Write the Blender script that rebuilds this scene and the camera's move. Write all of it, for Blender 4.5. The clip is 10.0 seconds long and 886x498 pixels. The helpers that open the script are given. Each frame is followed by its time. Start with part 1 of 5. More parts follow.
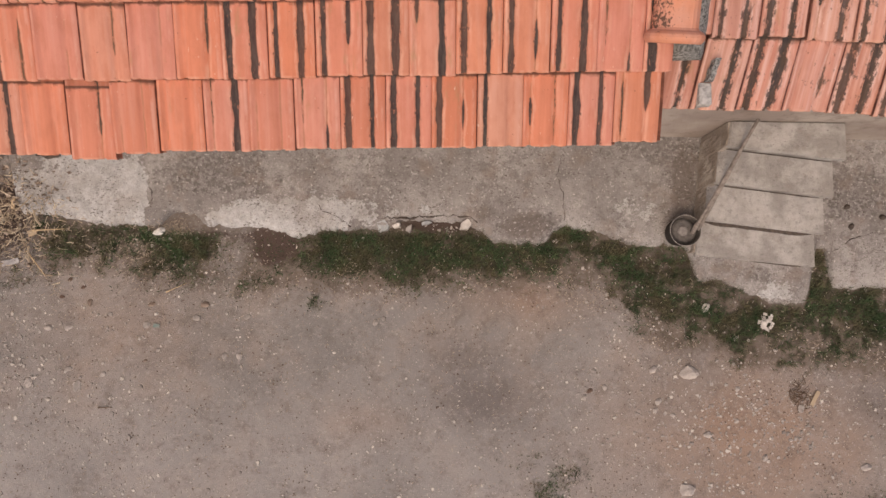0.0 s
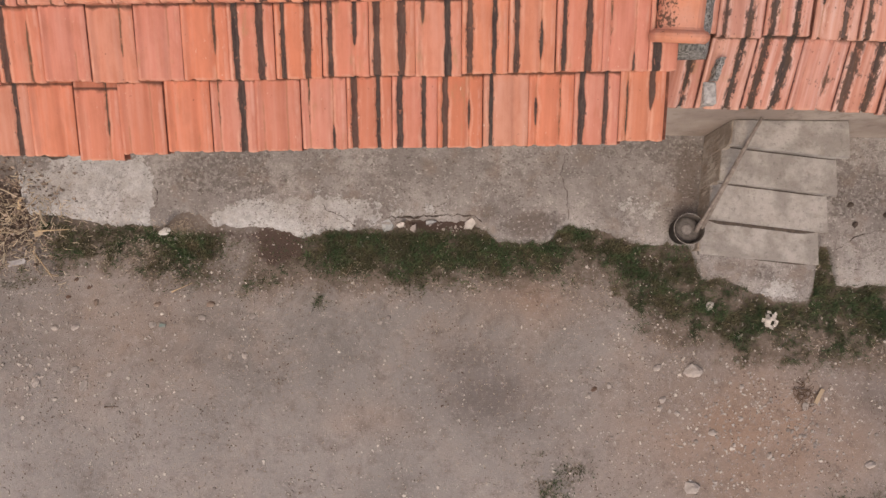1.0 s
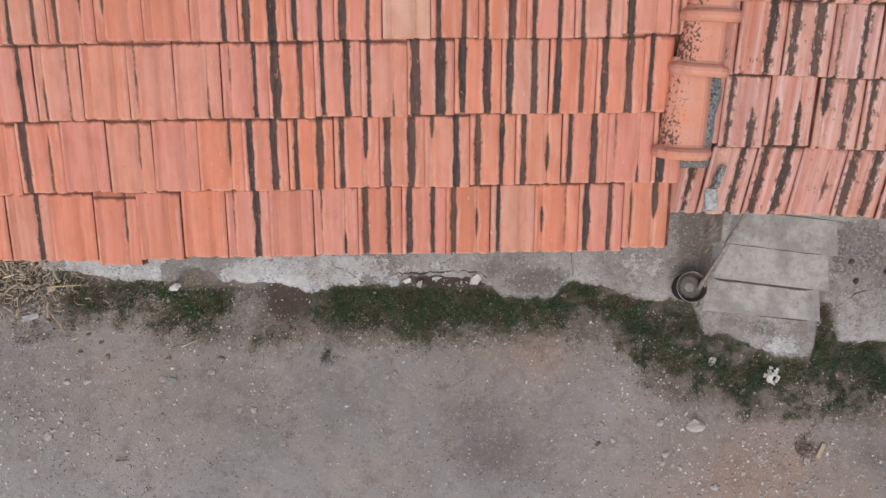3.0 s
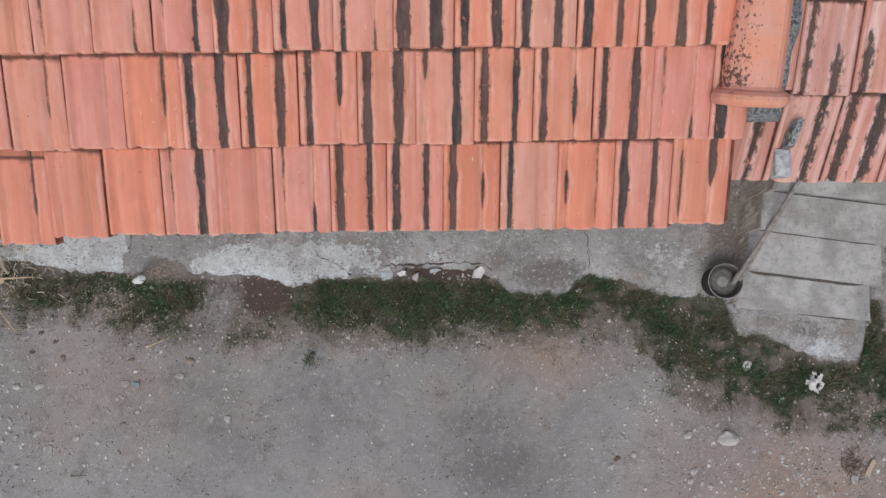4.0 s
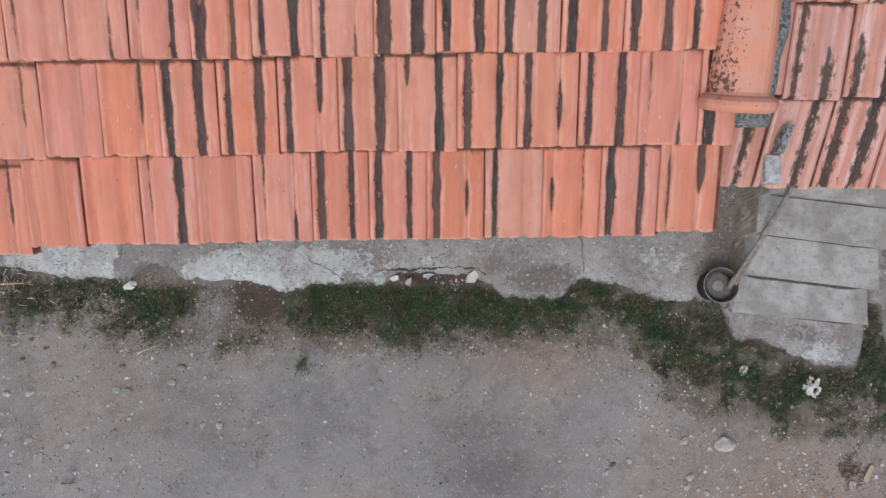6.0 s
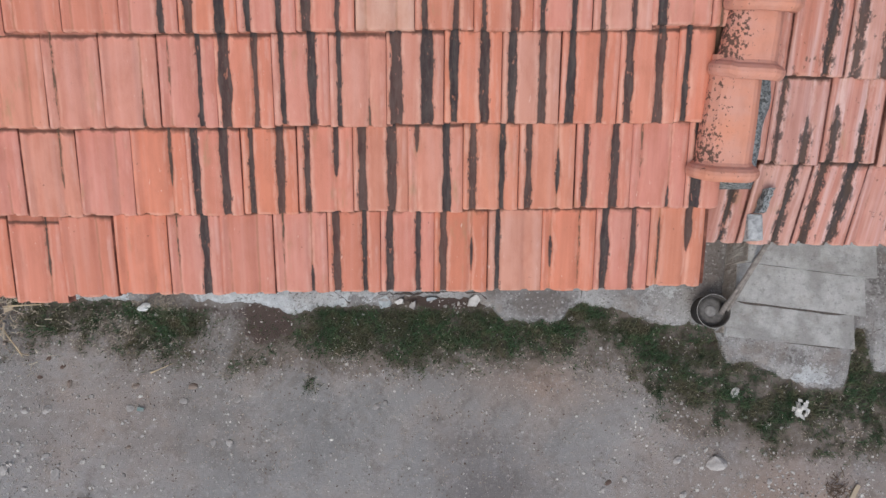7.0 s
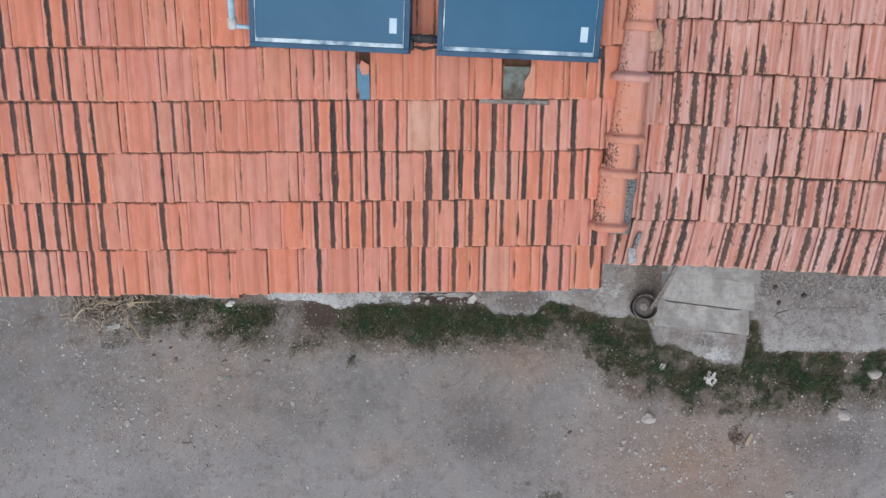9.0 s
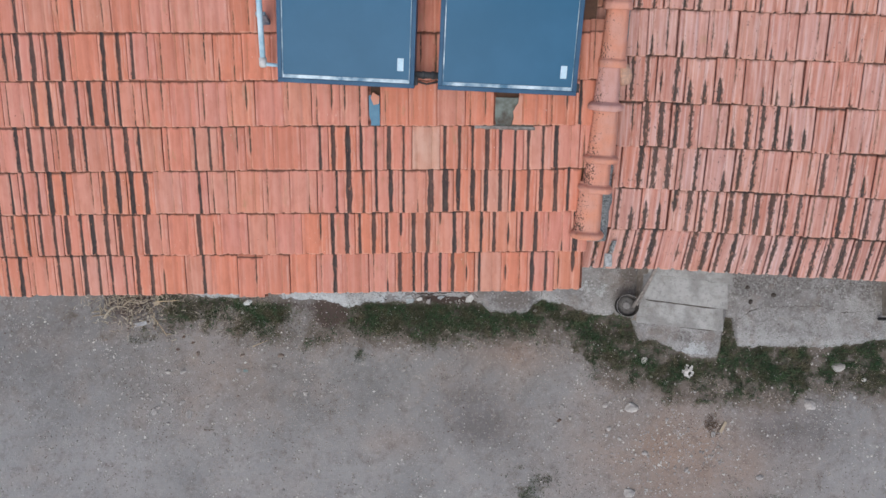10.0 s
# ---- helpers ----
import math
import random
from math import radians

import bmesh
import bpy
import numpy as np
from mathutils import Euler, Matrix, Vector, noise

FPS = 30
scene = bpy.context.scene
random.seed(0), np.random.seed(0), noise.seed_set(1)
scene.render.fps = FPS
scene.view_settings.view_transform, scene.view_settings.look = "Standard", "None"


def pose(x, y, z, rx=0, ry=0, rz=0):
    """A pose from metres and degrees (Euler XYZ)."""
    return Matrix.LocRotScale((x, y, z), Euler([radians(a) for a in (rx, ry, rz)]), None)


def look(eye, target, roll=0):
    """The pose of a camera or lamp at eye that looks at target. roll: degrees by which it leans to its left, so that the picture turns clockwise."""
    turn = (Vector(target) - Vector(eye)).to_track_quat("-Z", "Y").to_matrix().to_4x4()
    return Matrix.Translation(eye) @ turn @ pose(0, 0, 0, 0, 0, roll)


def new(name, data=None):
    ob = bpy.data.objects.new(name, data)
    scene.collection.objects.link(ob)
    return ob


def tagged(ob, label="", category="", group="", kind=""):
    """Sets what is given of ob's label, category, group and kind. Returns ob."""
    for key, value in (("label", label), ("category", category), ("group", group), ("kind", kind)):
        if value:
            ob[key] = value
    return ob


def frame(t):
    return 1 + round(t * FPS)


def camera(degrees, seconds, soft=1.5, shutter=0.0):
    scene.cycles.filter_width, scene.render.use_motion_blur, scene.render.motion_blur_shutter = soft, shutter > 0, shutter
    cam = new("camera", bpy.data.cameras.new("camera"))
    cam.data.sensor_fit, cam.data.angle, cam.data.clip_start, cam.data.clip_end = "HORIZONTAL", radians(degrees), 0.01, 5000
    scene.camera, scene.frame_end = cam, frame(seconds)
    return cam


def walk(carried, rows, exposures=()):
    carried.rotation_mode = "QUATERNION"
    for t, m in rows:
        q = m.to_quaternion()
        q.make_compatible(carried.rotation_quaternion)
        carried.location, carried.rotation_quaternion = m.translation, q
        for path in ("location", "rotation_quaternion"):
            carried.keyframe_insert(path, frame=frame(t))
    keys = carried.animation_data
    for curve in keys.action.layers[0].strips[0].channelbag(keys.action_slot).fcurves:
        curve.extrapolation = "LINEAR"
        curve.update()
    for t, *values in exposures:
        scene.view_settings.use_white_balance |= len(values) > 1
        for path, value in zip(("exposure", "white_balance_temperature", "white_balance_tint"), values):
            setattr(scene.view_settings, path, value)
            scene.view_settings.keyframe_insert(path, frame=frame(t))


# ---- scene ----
cam = camera(64.0, 10.0)
PATH = [
    (0, (0.093, 0.02, 5.819), (0.103, 0.187, 3.826), 4.2),
    (0.5, (0.083, 0.02, 5.822), (0.09, 0.187, 3.829), 3.1),
    (1, (0.075, 0.02, 5.836), (0.079, 0.184, 3.842), 2.0),
    (1.2, (0.072, 0.028, 5.850), (0.075, 0.193, 3.857), 1.7),
    (1.3, (0.070, 0.062, 5.857), (0.072, 0.229, 3.864), 1.45),
    (1.4, (0.068, 0.136, 5.865), (0.069, 0.305, 3.872), 1.2),
    (1.5, (0.066, 0.217, 5.873), (0.066, 0.387, 3.88), 1.0),
    (2, (0.051, 0.422, 5.921), (0.049, 0.59, 3.928), -0.0),
    (2.2, (0.058, 0.446, 5.948), (0.052, 0.616, 3.955), -1.3),
    (3.3, (0.045, 0.462, 5.961), (0.04, 0.63, 3.968), -1.1),
    (3.5, (0.058, 0.454, 5.767), (0.051, 0.622, 3.774), -1.8),
    (4, (0.065, 0.439, 5.265), (0.055, 0.606, 3.272), -2.6),
    (4.5, (0.066, 0.446, 5.103), (0.055, 0.611, 3.11), -3.0),
    (5, (0.11, 0.461, 5.153), (0.099, 0.627, 3.16), -2.9),
    (5.2, (0.126, 0.462, 5.175), (0.114, 0.628, 3.182), -3.2),
    (6.3, (0.123, 0.484, 5.228), (0.109, 0.654, 3.235), -4.1),
    (6.5, (0.113, 0.552, 5.234), (0.1, 0.722, 3.241), -3.6),
    (7, (0.101, 0.644, 5.43), (0.087, 0.812, 3.437), -3.8),
    (7.5, (0.09, 0.658, 6.074), (0.078, 0.826, 4.081), -3.2),
    (8, (0.075, 0.641, 6.879), (0.065, 0.812, 4.886), -2.4),
    (8.5, (0.054, 0.617, 7.363), (0.043, 0.79, 5.37), -2.5),
    (9, (0.039, 0.584, 7.403), (0.027, 0.758, 5.411), -2.9),
    (9.5, (0.039, 0.566, 7.503), (0.026, 0.739, 5.511), -3.3),
    (10, (0.042, 0.568, 8.069), (0.03, 0.741, 6.077), -2.9),
]
EXPOSURES = [(0.0, 0.12, 8200, 19), (1.2, 0.10, 7950, 18), (2.2, 0.11, 7250, 13), (3.4, 0.13, 6400, 8), (4.5, 0.12, 6150, 6), (8.0, 0.10, 6120, 6), (10.0, 0.06, 6120, 6)]
walk(cam, [(t, look(eye, target, roll)) for t, eye, target, roll in PATH], EXPOSURES)

# ---- light: overcast sky, faint wide sun ----
world = bpy.data.worlds.new("world")
scene.world = world
world.use_nodes = True
wn = world.node_tree.nodes
sky = wn.new("ShaderNodeTexSky")
sky.sky_type = "NISHITA"
sky.sun_disc = False
sky.sun_elevation, sky.sun_rotation = radians(58), radians(200)
sky.dust_density = 4.0
sky.air_density = 1.0
world.node_tree.links.new(sky.outputs["Color"], wn["Background"].inputs["Color"])
wn["Background"].inputs["Strength"].default_value = 0.15
sun_data = bpy.data.lights.new("sun", "SUN")
sun_data.energy, sun_data.angle, sun_data.color = 0.6, radians(40), (1.0, 0.95, 0.88)
sun = new("sun", sun_data)
sun.matrix_world = look((-2.0, -6.0, 11.0), (0.0, 0.8, 0.0))


# ---- materials ----
class Graph:
    """A short hand for node graphs."""

    def __init__(self, name, rough=0.9, metal=0.0):
        self.mat = bpy.data.materials.new(name)
        self.mat.use_nodes = True
        self.tree = self.mat.node_tree
        self.bsdf = self.tree.nodes["Principled BSDF"]
        self.bsdf.inputs["Roughness"].default_value = rough
        self.bsdf.inputs["Metallic"].default_value = metal
        self.bsdf.inputs["Specular IOR Level"].default_value = 0.25

    def put(self, sock, value):
        if isinstance(value, bpy.types.NodeSocket):
            self.tree.links.new(value, sock)
        elif isinstance(value, (tuple, list)) and len(value) == 3 and sock.type == "RGBA":
            sock.default_value = (*value, 1.0)
        else:
            sock.default_value = value

    def coord(self, which="Object"):
        return self.tree.nodes.new("ShaderNodeTexCoord").outputs[which]

    def place(self):
        return self.tree.nodes.new("ShaderNodeNewGeometry").outputs["Position"]

    def island(self):
        return self.tree.nodes.new("ShaderNodeNewGeometry").outputs["Random Per Island"]

    def chance(self):
        return self.tree.nodes.new("ShaderNodeObjectInfo").outputs["Random"]

    def attr(self, name, kind="GEOMETRY"):
        n = self.tree.nodes.new("ShaderNodeAttribute")
        n.attribute_name, n.attribute_type = name, kind
        return n.outputs["Fac"]

    def spread(self, name):
        n = self.tree.nodes.new("ShaderNodeAttribute")
        n.attribute_name = name
        return n.outputs["Vector"]

    def scaled(self, vec, s, shift=None):
        n = self.tree.nodes.new("ShaderNodeMapping")
        self.put(n.inputs["Vector"], vec)
        n.inputs["Scale"].default_value = s if isinstance(s, tuple) else (s, s, s)
        if shift is not None:
            self.put(n.inputs["Location"], shift)
        return n.outputs["Vector"]

    def noise(self, vec, scale, detail=4.0, rough=0.6):
        n = self.tree.nodes.new("ShaderNodeTexNoise")
        self.put(n.inputs["Vector"], vec)
        n.inputs["Scale"].default_value, n.inputs["Detail"].default_value = scale, detail
        n.inputs["Roughness"].default_value = rough
        return n.outputs["Fac"]

    def cells(self, vec, scale, what="Distance", feature="F1"):
        n = self.tree.nodes.new("ShaderNodeTexVoronoi")
        n.feature = feature
        self.put(n.inputs["Vector"], vec)
        n.inputs["Scale"].default_value = scale
        return n.outputs[what]

    def math(self, op, a, b=0.0, c=0.0):
        n = self.tree.nodes.new("ShaderNodeMath")
        n.operation = op
        for sock, v in zip(n.inputs, (a, b, c)):
            self.put(sock, v)
        return n.outputs[0]

    def span(self, v, a, b, lo=0.0, hi=1.0):
        n = self.tree.nodes.new("ShaderNodeMapRange")
        n.interpolation_type = "SMOOTHSTEP"
        for key, x in (("Value", v), ("From Min", a), ("From Max", b), ("To Min", lo), ("To Max", hi)):
            self.put(n.inputs[key], x)
        return n.outputs["Result"]

    def mix(self, f, a, b, blend="MIX"):
        n = self.tree.nodes.new("ShaderNodeMix")
        n.data_type, n.blend_type = "RGBA", blend
        self.put(n.inputs[0], f)
        self.put(n.inputs[6], a)
        self.put(n.inputs[7], b)
        return n.outputs[2]

    def split(self, vec):
        n = self.tree.nodes.new("ShaderNodeSeparateXYZ")
        self.put(n.inputs[0], vec)
        return n.outputs[0], n.outputs[1], n.outputs[2]

    def join(self, x, y, z):
        n = self.tree.nodes.new("ShaderNodeCombineXYZ")
        for sock, v in zip(n.inputs, (x, y, z)):
            self.put(sock, v)
        return n.outputs[0]

    def bump(self, height, depth, strength=1.0):
        n = self.tree.nodes.new("ShaderNodeBump")
        n.inputs["Distance"].default_value, n.inputs["Strength"].default_value = depth, strength
        self.put(n.inputs["Height"], height)
        self.put(self.bsdf.inputs["Normal"], n.outputs["Normal"])

    def done(self, colour, rough=None):
        self.put(self.bsdf.inputs["Base Color"], colour)
        if rough is not None:
            self.put(self.bsdf.inputs["Roughness"], rough)
        return self.mat


TILE_W, TILE_L, PITCH, GROOVES = 0.195, 0.385, 0.1937, (0.034, 0.136)


def tile_material(name, fresh, pink, worn, lichen, ragged=1.0, joined=False):
    """Fired clay: a hue for each tile, long pale wear, black growth in the two grooves by the tile's own grade and run."""
    old = ragged > 1.0
    g = Graph(name, 0.85)
    p = g.spread("local")
    r = g.island() if joined else g.chance()
    far = g.join(g.math("MULTIPLY", r, 37.0), g.math("MULTIPLY", r, 91.0), 0.0)
    q = g.scaled(p, 1.0, far)
    x, y, _ = g.split(p)

    def lottery(k):
        return g.math("FRACT", g.math("MULTIPLY", r, k))

    tone = lottery(7.7) if joined else g.attr("tone", "OBJECT")
    base = g.mix(g.span(tone, 0.0, 1.0), fresh, pink)
    base = g.mix(g.span(lottery(13.1), 0.35, 1.0, 0.0, 0.5), base, tuple(0.74 * c for c in fresh))
    base = g.mix(g.span(lottery(29.3), 0.55, 1.0, 0.0, 0.30), base, (0.60, 0.325, 0.225))
    base = g.mix(g.span(tone, 1.05, 1.6, 0.0, 0.7), base, (0.60, 0.40, 0.30))
    cloud = g.noise(g.scaled(q, (1.3, 0.6, 1.0)), 14.0, 5.0)
    base = g.mix(g.span(cloud, 0.38, 0.72, 0.0, 0.42), base, tuple(0.66 * c for c in fresh))
    # long soft bands down the pans
    long = g.noise(g.scaled(q, (34.0, 1.6, 1.0)), 1.0, 3.0, 0.5)
    base = g.mix(g.span(long, 0.46, 0.72, 0.0, worn - 0.02), base, (0.66, 0.41, 0.34))
    base = g.mix(g.span(long, 0.30, 0.50, 0.22, 0.0), base, tuple(0.64 * c for c in fresh))
    spots = g.noise(g.scaled(q, (52.0, 26.0, 1.0)), 1.0, 3.0, 0.65)
    if old:
        ribs = g.noise(g.scaled(q, (42.0, 1.7, 1.0)), 1.0, 4.0, 0.55)
        base = g.mix(g.span(ribs, 0.46, 0.70, 0.0, 0.52), base, (0.66, 0.49, 0.455))
        base = g.mix(g.span(ribs, 0.32, 0.48, 0.30, 0.0), base, (0.36, 0.165, 0.12))
        base = g.mix(g.math("MULTIPLY", g.span(spots, 0.60, 0.67, 0.0, 0.8), g.span(g.noise(g.scaled(q, (1.6, 0.8, 1.0)), 9.0), 0.50, 0.60)), base, (0.105, 0.072, 0.058))
    # pale worn crests beside the side joint
    crest = g.math("MAXIMUM", g.span(g.math("ABSOLUTE", g.math("SUBTRACT", x, 0.010)), 0.001, 0.006, 1.0, 0.0), g.span(g.math("ABSOLUTE", g.math("SUBTRACT", x, 0.179)), 0.002, 0.010, 1.0, 0.0))
    crest = g.math("MULTIPLY", crest, g.span(g.noise(g.scaled(q, (20.0, 5.0, 1.0)), 1.0, 4.0, 0.7), 0.42, 0.64, 0.0, 0.55 if old else 0.34))
    base = g.mix(crest, base, (0.70, 0.47, 0.40))
    fine = g.noise(q, 160.0, 3.0, 0.7)
    base = g.mix(g.span(fine, 0.62, 0.78, 0.0, 0.20), base, (0.70, 0.48, 0.40))
    dabs = g.noise(g.scaled(q, (75.0, 26.0, 1.0)), 1.0, 3.0, 0.6)
    base = g.mix(g.math("MULTIPLY", g.span(dabs, 0.67, 0.74, 0.0, 0.75), g.span(lottery(5.3), 0.3, 0.8)), base, (0.74, 0.55, 0.45))
    olive = g.math("MULTIPLY", g.span(g.noise(g.scaled(q, (16.0, 5.0, 1.0)), 1.0, 4.0, 0.65), 0.56, 0.74), g.span(lottery(23.0), 0.45, 0.9, 0.0, 0.55))
    base = g.mix(olive, base, (0.36, 0.235, 0.125))
    # growth in the grooves: nearly straight, with a finely torn edge
    wob = g.math("MULTIPLY", g.math("SUBTRACT", g.noise(g.scaled(q, (4.0, 9.0, 1.0)), 1.0, 2.0), 0.5), 0.008)
    edge = g.math("MULTIPLY", g.math("SUBTRACT", g.noise(g.scaled(q, (80.0, 42.0, 1.0)), 1.0, 3.0, 0.6), 0.5), 0.0062 * ragged if old else 0.0055)
    edge = g.math("ADD", edge, g.math("MULTIPLY", g.math("SUBTRACT", g.noise(g.scaled(q, (190.0, 110.0, 1.0)), 1.0, 4.0, 0.75), 0.5), 0.0165 if old else 0.0060))
    chips = g.noise(g.scaled(q, (60.0, 20.0, 1.0)), 1.0, 5.0, 0.7)
    reach = 0.311 if old else 0.3065
    run = g.math("DIVIDE", y, reach)
    total, tint = 0.0, 0.0
    for key, gx, seed in zip("ab", GROOVES, (17.3, 41.7)):
        if joined:
            grade = g.math("SUBTRACT", g.math("MULTIPLY", lottery(seed * 1.7), 3.4), 0.9)
            low = g.math("SUBTRACT", g.math("MULTIPLY", lottery(seed * 2.3), 0.9), 0.55)
            high = g.math("ADD", g.math("MULTIPLY", lottery(seed * 3.1), 0.9), 0.45)
        else:
            grade, low, high = g.attr("stain_" + key, "OBJECT"), g.attr("low_" + key, "OBJECT"), g.attr("high_" + key, "OBJECT")
        lot = lottery(seed)
        patch = g.noise(g.scaled(q, (7.0, 6.0, 1.0), (gx * 300, 0.0, 0.0)), 1.0, 3.0)
        ends = g.math("MULTIPLY", g.span(run, g.math("SUBTRACT", low, 0.10), g.math("ADD", low, 0.16)), g.span(run, g.math("SUBTRACT", high, 0.30 if old else 0.16), g.math("ADD", high, 0.10), 1.0, 0.0))
        keep = g.math("ADD", chips, g.span(grade, 0.5, 2.2, -0.10, 0.16 if old else 0.26))
        vein = g.math("MULTIPLY", g.span(g.math("ABSOLUTE", g.math("ADD", g.math("SUBTRACT", x, gx), g.math("ADD", wob, edge))), 0.0012, 0.0060, 1.0, 0.0), g.span(g.math("ADD", patch, g.math("MULTIPLY", g.math("SUBTRACT", lot, 0.5), 0.25)), 0.42, 0.62, 0.0, 0.50))
        base = g.mix(vein, base, (0.30, 0.155, 0.085))
        w = g.math("MULTIPLY", grade, g.math("MULTIPLY", g.span(patch, 0.30, 0.70, 0.72, 1.22 if not old else 1.35), 0.0053))
        w = g.math("MULTIPLY", w, g.math("POWER", ends, 0.4))
        d = g.math("ABSOLUTE", g.math("ADD", g.math("SUBTRACT", x, gx), g.math("ADD", wob, edge)))
        m = g.span(d, g.math("SUBTRACT", w, 0.0026), g.math("ADD", w, 0.0004), 1.0, 0.0)
        m = g.math("MULTIPLY", m, g.math("MULTIPLY", g.span(grade, 0.2, 0.8), g.span(keep, 0.38, 0.47)))
        m = g.math("MULTIPLY", m, g.math("MULTIPLY", g.span(ends, 0.02, 0.12), g.span(lot, 0.0, 1.0, 0.86, 0.98)))
        halo = g.math("MULTIPLY", g.span(d, g.math("MULTIPLY", w, 0.8), g.math("ADD", w, 0.008), 0.32, 0.0), g.math("MULTIPLY", ends, g.span(grade, 0.2, 1.5)))
        base = g.mix(halo, base, (0.26, 0.13, 0.075))
        brow = g.math("MULTIPLY", g.span(d, g.math("ADD", w, 0.001), g.math("ADD", w, 0.004)), g.span(d, g.math("ADD", w, 0.008), g.math("ADD", w, 0.020), 1.0, 0.0))
        brow = g.math("MULTIPLY", brow, g.span(g.noise(g.scaled(q, (34.0, 6.0, 1.0)), 1.0, 4.0, 0.7), 0.42, 0.62, 0.0, 0.50 if old else 0.40))
        base = g.mix(g.math("MULTIPLY", brow, g.span(grade, 0.3, 1.4, 0.10, 1.0)), base, (0.72, 0.54, 0.48) if old else (0.72, 0.46, 0.35))
        # crusts torn loose along the streak, and bare chips in it
        near, far_off = (0.003, 0.017) if old else (0.001, 0.008)
        crust = g.math("MULTIPLY", g.span(spots, 0.50 if old else 0.60, 0.57 if old else 0.63), g.math("MULTIPLY", g.span(d, g.math("ADD", w, near), g.math("ADD", w, far_off), 1.0, 0.0), g.math("MULTIPLY", ends, g.span(grade, 0.5, 1.6, 0.0, 0.85))))
        bare = g.span(g.noise(g.scaled(q, (48.0, 18.0, 1.0), (gx * 90.0, 3.0, 0.0)), 1.0, 3.0, 0.6), 0.59 if old else 0.64, 0.66 if old else 0.69, 0.0, 0.7)
        m = g.math("MAXIMUM", g.math("MULTIPLY", m, g.math("SUBTRACT", 1.0, bare)), crust)
        total = g.math("MAXIMUM", total, m)
        tint = g.math("MAXIMUM", tint, g.math("MULTIPLY", g.span(d, 0.014, 0.022, 1.0, 0.0), g.span(g.math("ADD", grade, g.math("MULTIPLY", lot, 0.7)), 0.9, 2.1, 1.0, 0.0)))
    total = g.math("MULTIPLY", total, g.span(g.noise(g.scaled(q, (95.0, 42.0, 1.0)), 1.0, 4.0, 0.75), 0.28, 0.40, 0.50, 1.0))
    dark = g.mix(g.span(g.noise(g.scaled(q, (60.0, 12.0, 1.0)), 1.0, 4.0, 0.7), 0.3, 0.7), (0.018, 0.021, 0.026), (0.066, 0.065, 0.062))
    if old:
        dark = g.mix(g.span(g.noise(g.scaled(q, (40.0, 7.0, 1.0)), 1.0, 4.0, 0.7), 0.40, 0.62), dark, (0.058, 0.046, 0.036))
    dark = g.mix(tint, dark, (0.120, 0.082, 0.052))
    grime = g.span(g.noise(q, 38.0, 5.0, 0.75), lichen, lichen + 0.07, 0.0, 0.8)
    base = g.mix(grime, base, (0.10, 0.055, 0.035))
    # contact shade and dirt painted where the next course laps; dirt in the side joint
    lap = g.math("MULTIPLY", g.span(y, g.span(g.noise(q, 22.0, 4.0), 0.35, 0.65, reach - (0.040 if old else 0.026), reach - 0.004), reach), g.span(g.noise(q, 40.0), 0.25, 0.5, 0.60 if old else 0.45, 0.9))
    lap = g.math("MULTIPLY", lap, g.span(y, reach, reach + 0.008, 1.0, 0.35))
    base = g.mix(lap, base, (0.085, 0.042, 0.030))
    # narrow dark line imitating the shadow under the upper tile's edge
    crease_shade = g.math("MULTIPLY", g.math("MULTIPLY", g.span(y, reach - (0.016 if old else 0.010), reach - 0.004), g.span(y, reach + 0.002, reach + 0.008, 1.0, 0.15)), g.span(g.noise(g.scaled(q, (30.0, 8.0, 1.0)), 1.0, 3.0), 0.34, 0.52, 0.40 if old else 0.20, 0.92 if old else 0.62))
    base = g.mix(crease_shade, base, (0.058, 0.034, 0.026) if old else (0.105, 0.046, 0.032))
    seam = g.math("MAXIMUM", g.span(x, 0.0006, 0.0016, 1.0, 0.0), g.span(x, 0.1918, 0.1932))
    seam = g.math("MULTIPLY", seam, g.span(g.noise(g.scaled(q, (4.0, 9.0, 1.0)), 1.0, 4.0, 0.7), 0.30, 0.58, 0.35, 0.88))
    base = g.mix(seam, base, (0.085, 0.028, 0.020))
    lip = g.math("MULTIPLY", g.span(y, 0.004, 0.014, 1.0, 0.0), g.span(g.noise(g.scaled(q, (30.0, 4.0, 1.0)), 1.0, 3.0), 0.40, 0.62, 0.0, 0.5))
    base = g.mix(lip, base, (0.68, 0.40, 0.30))
    colour = g.mix(g.math("MULTIPLY", total, 0.96), base, dark)
    h = g.math("ADD", g.math("MULTIPLY", fine, 0.4), g.math("ADD", g.math("MULTIPLY", total, 0.5), g.math("MULTIPLY", long, 0.5)))
    g.bump(h, 0.003)
    return g.done(colour, g.span(total, 0.0, 1.0, 0.82, 0.95))


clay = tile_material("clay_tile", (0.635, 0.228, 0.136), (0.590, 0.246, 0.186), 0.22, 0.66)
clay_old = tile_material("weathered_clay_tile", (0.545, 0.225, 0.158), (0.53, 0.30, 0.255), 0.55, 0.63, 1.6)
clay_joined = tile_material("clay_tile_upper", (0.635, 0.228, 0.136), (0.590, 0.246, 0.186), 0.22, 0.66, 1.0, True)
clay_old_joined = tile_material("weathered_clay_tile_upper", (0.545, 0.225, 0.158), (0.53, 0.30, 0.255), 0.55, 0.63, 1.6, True)


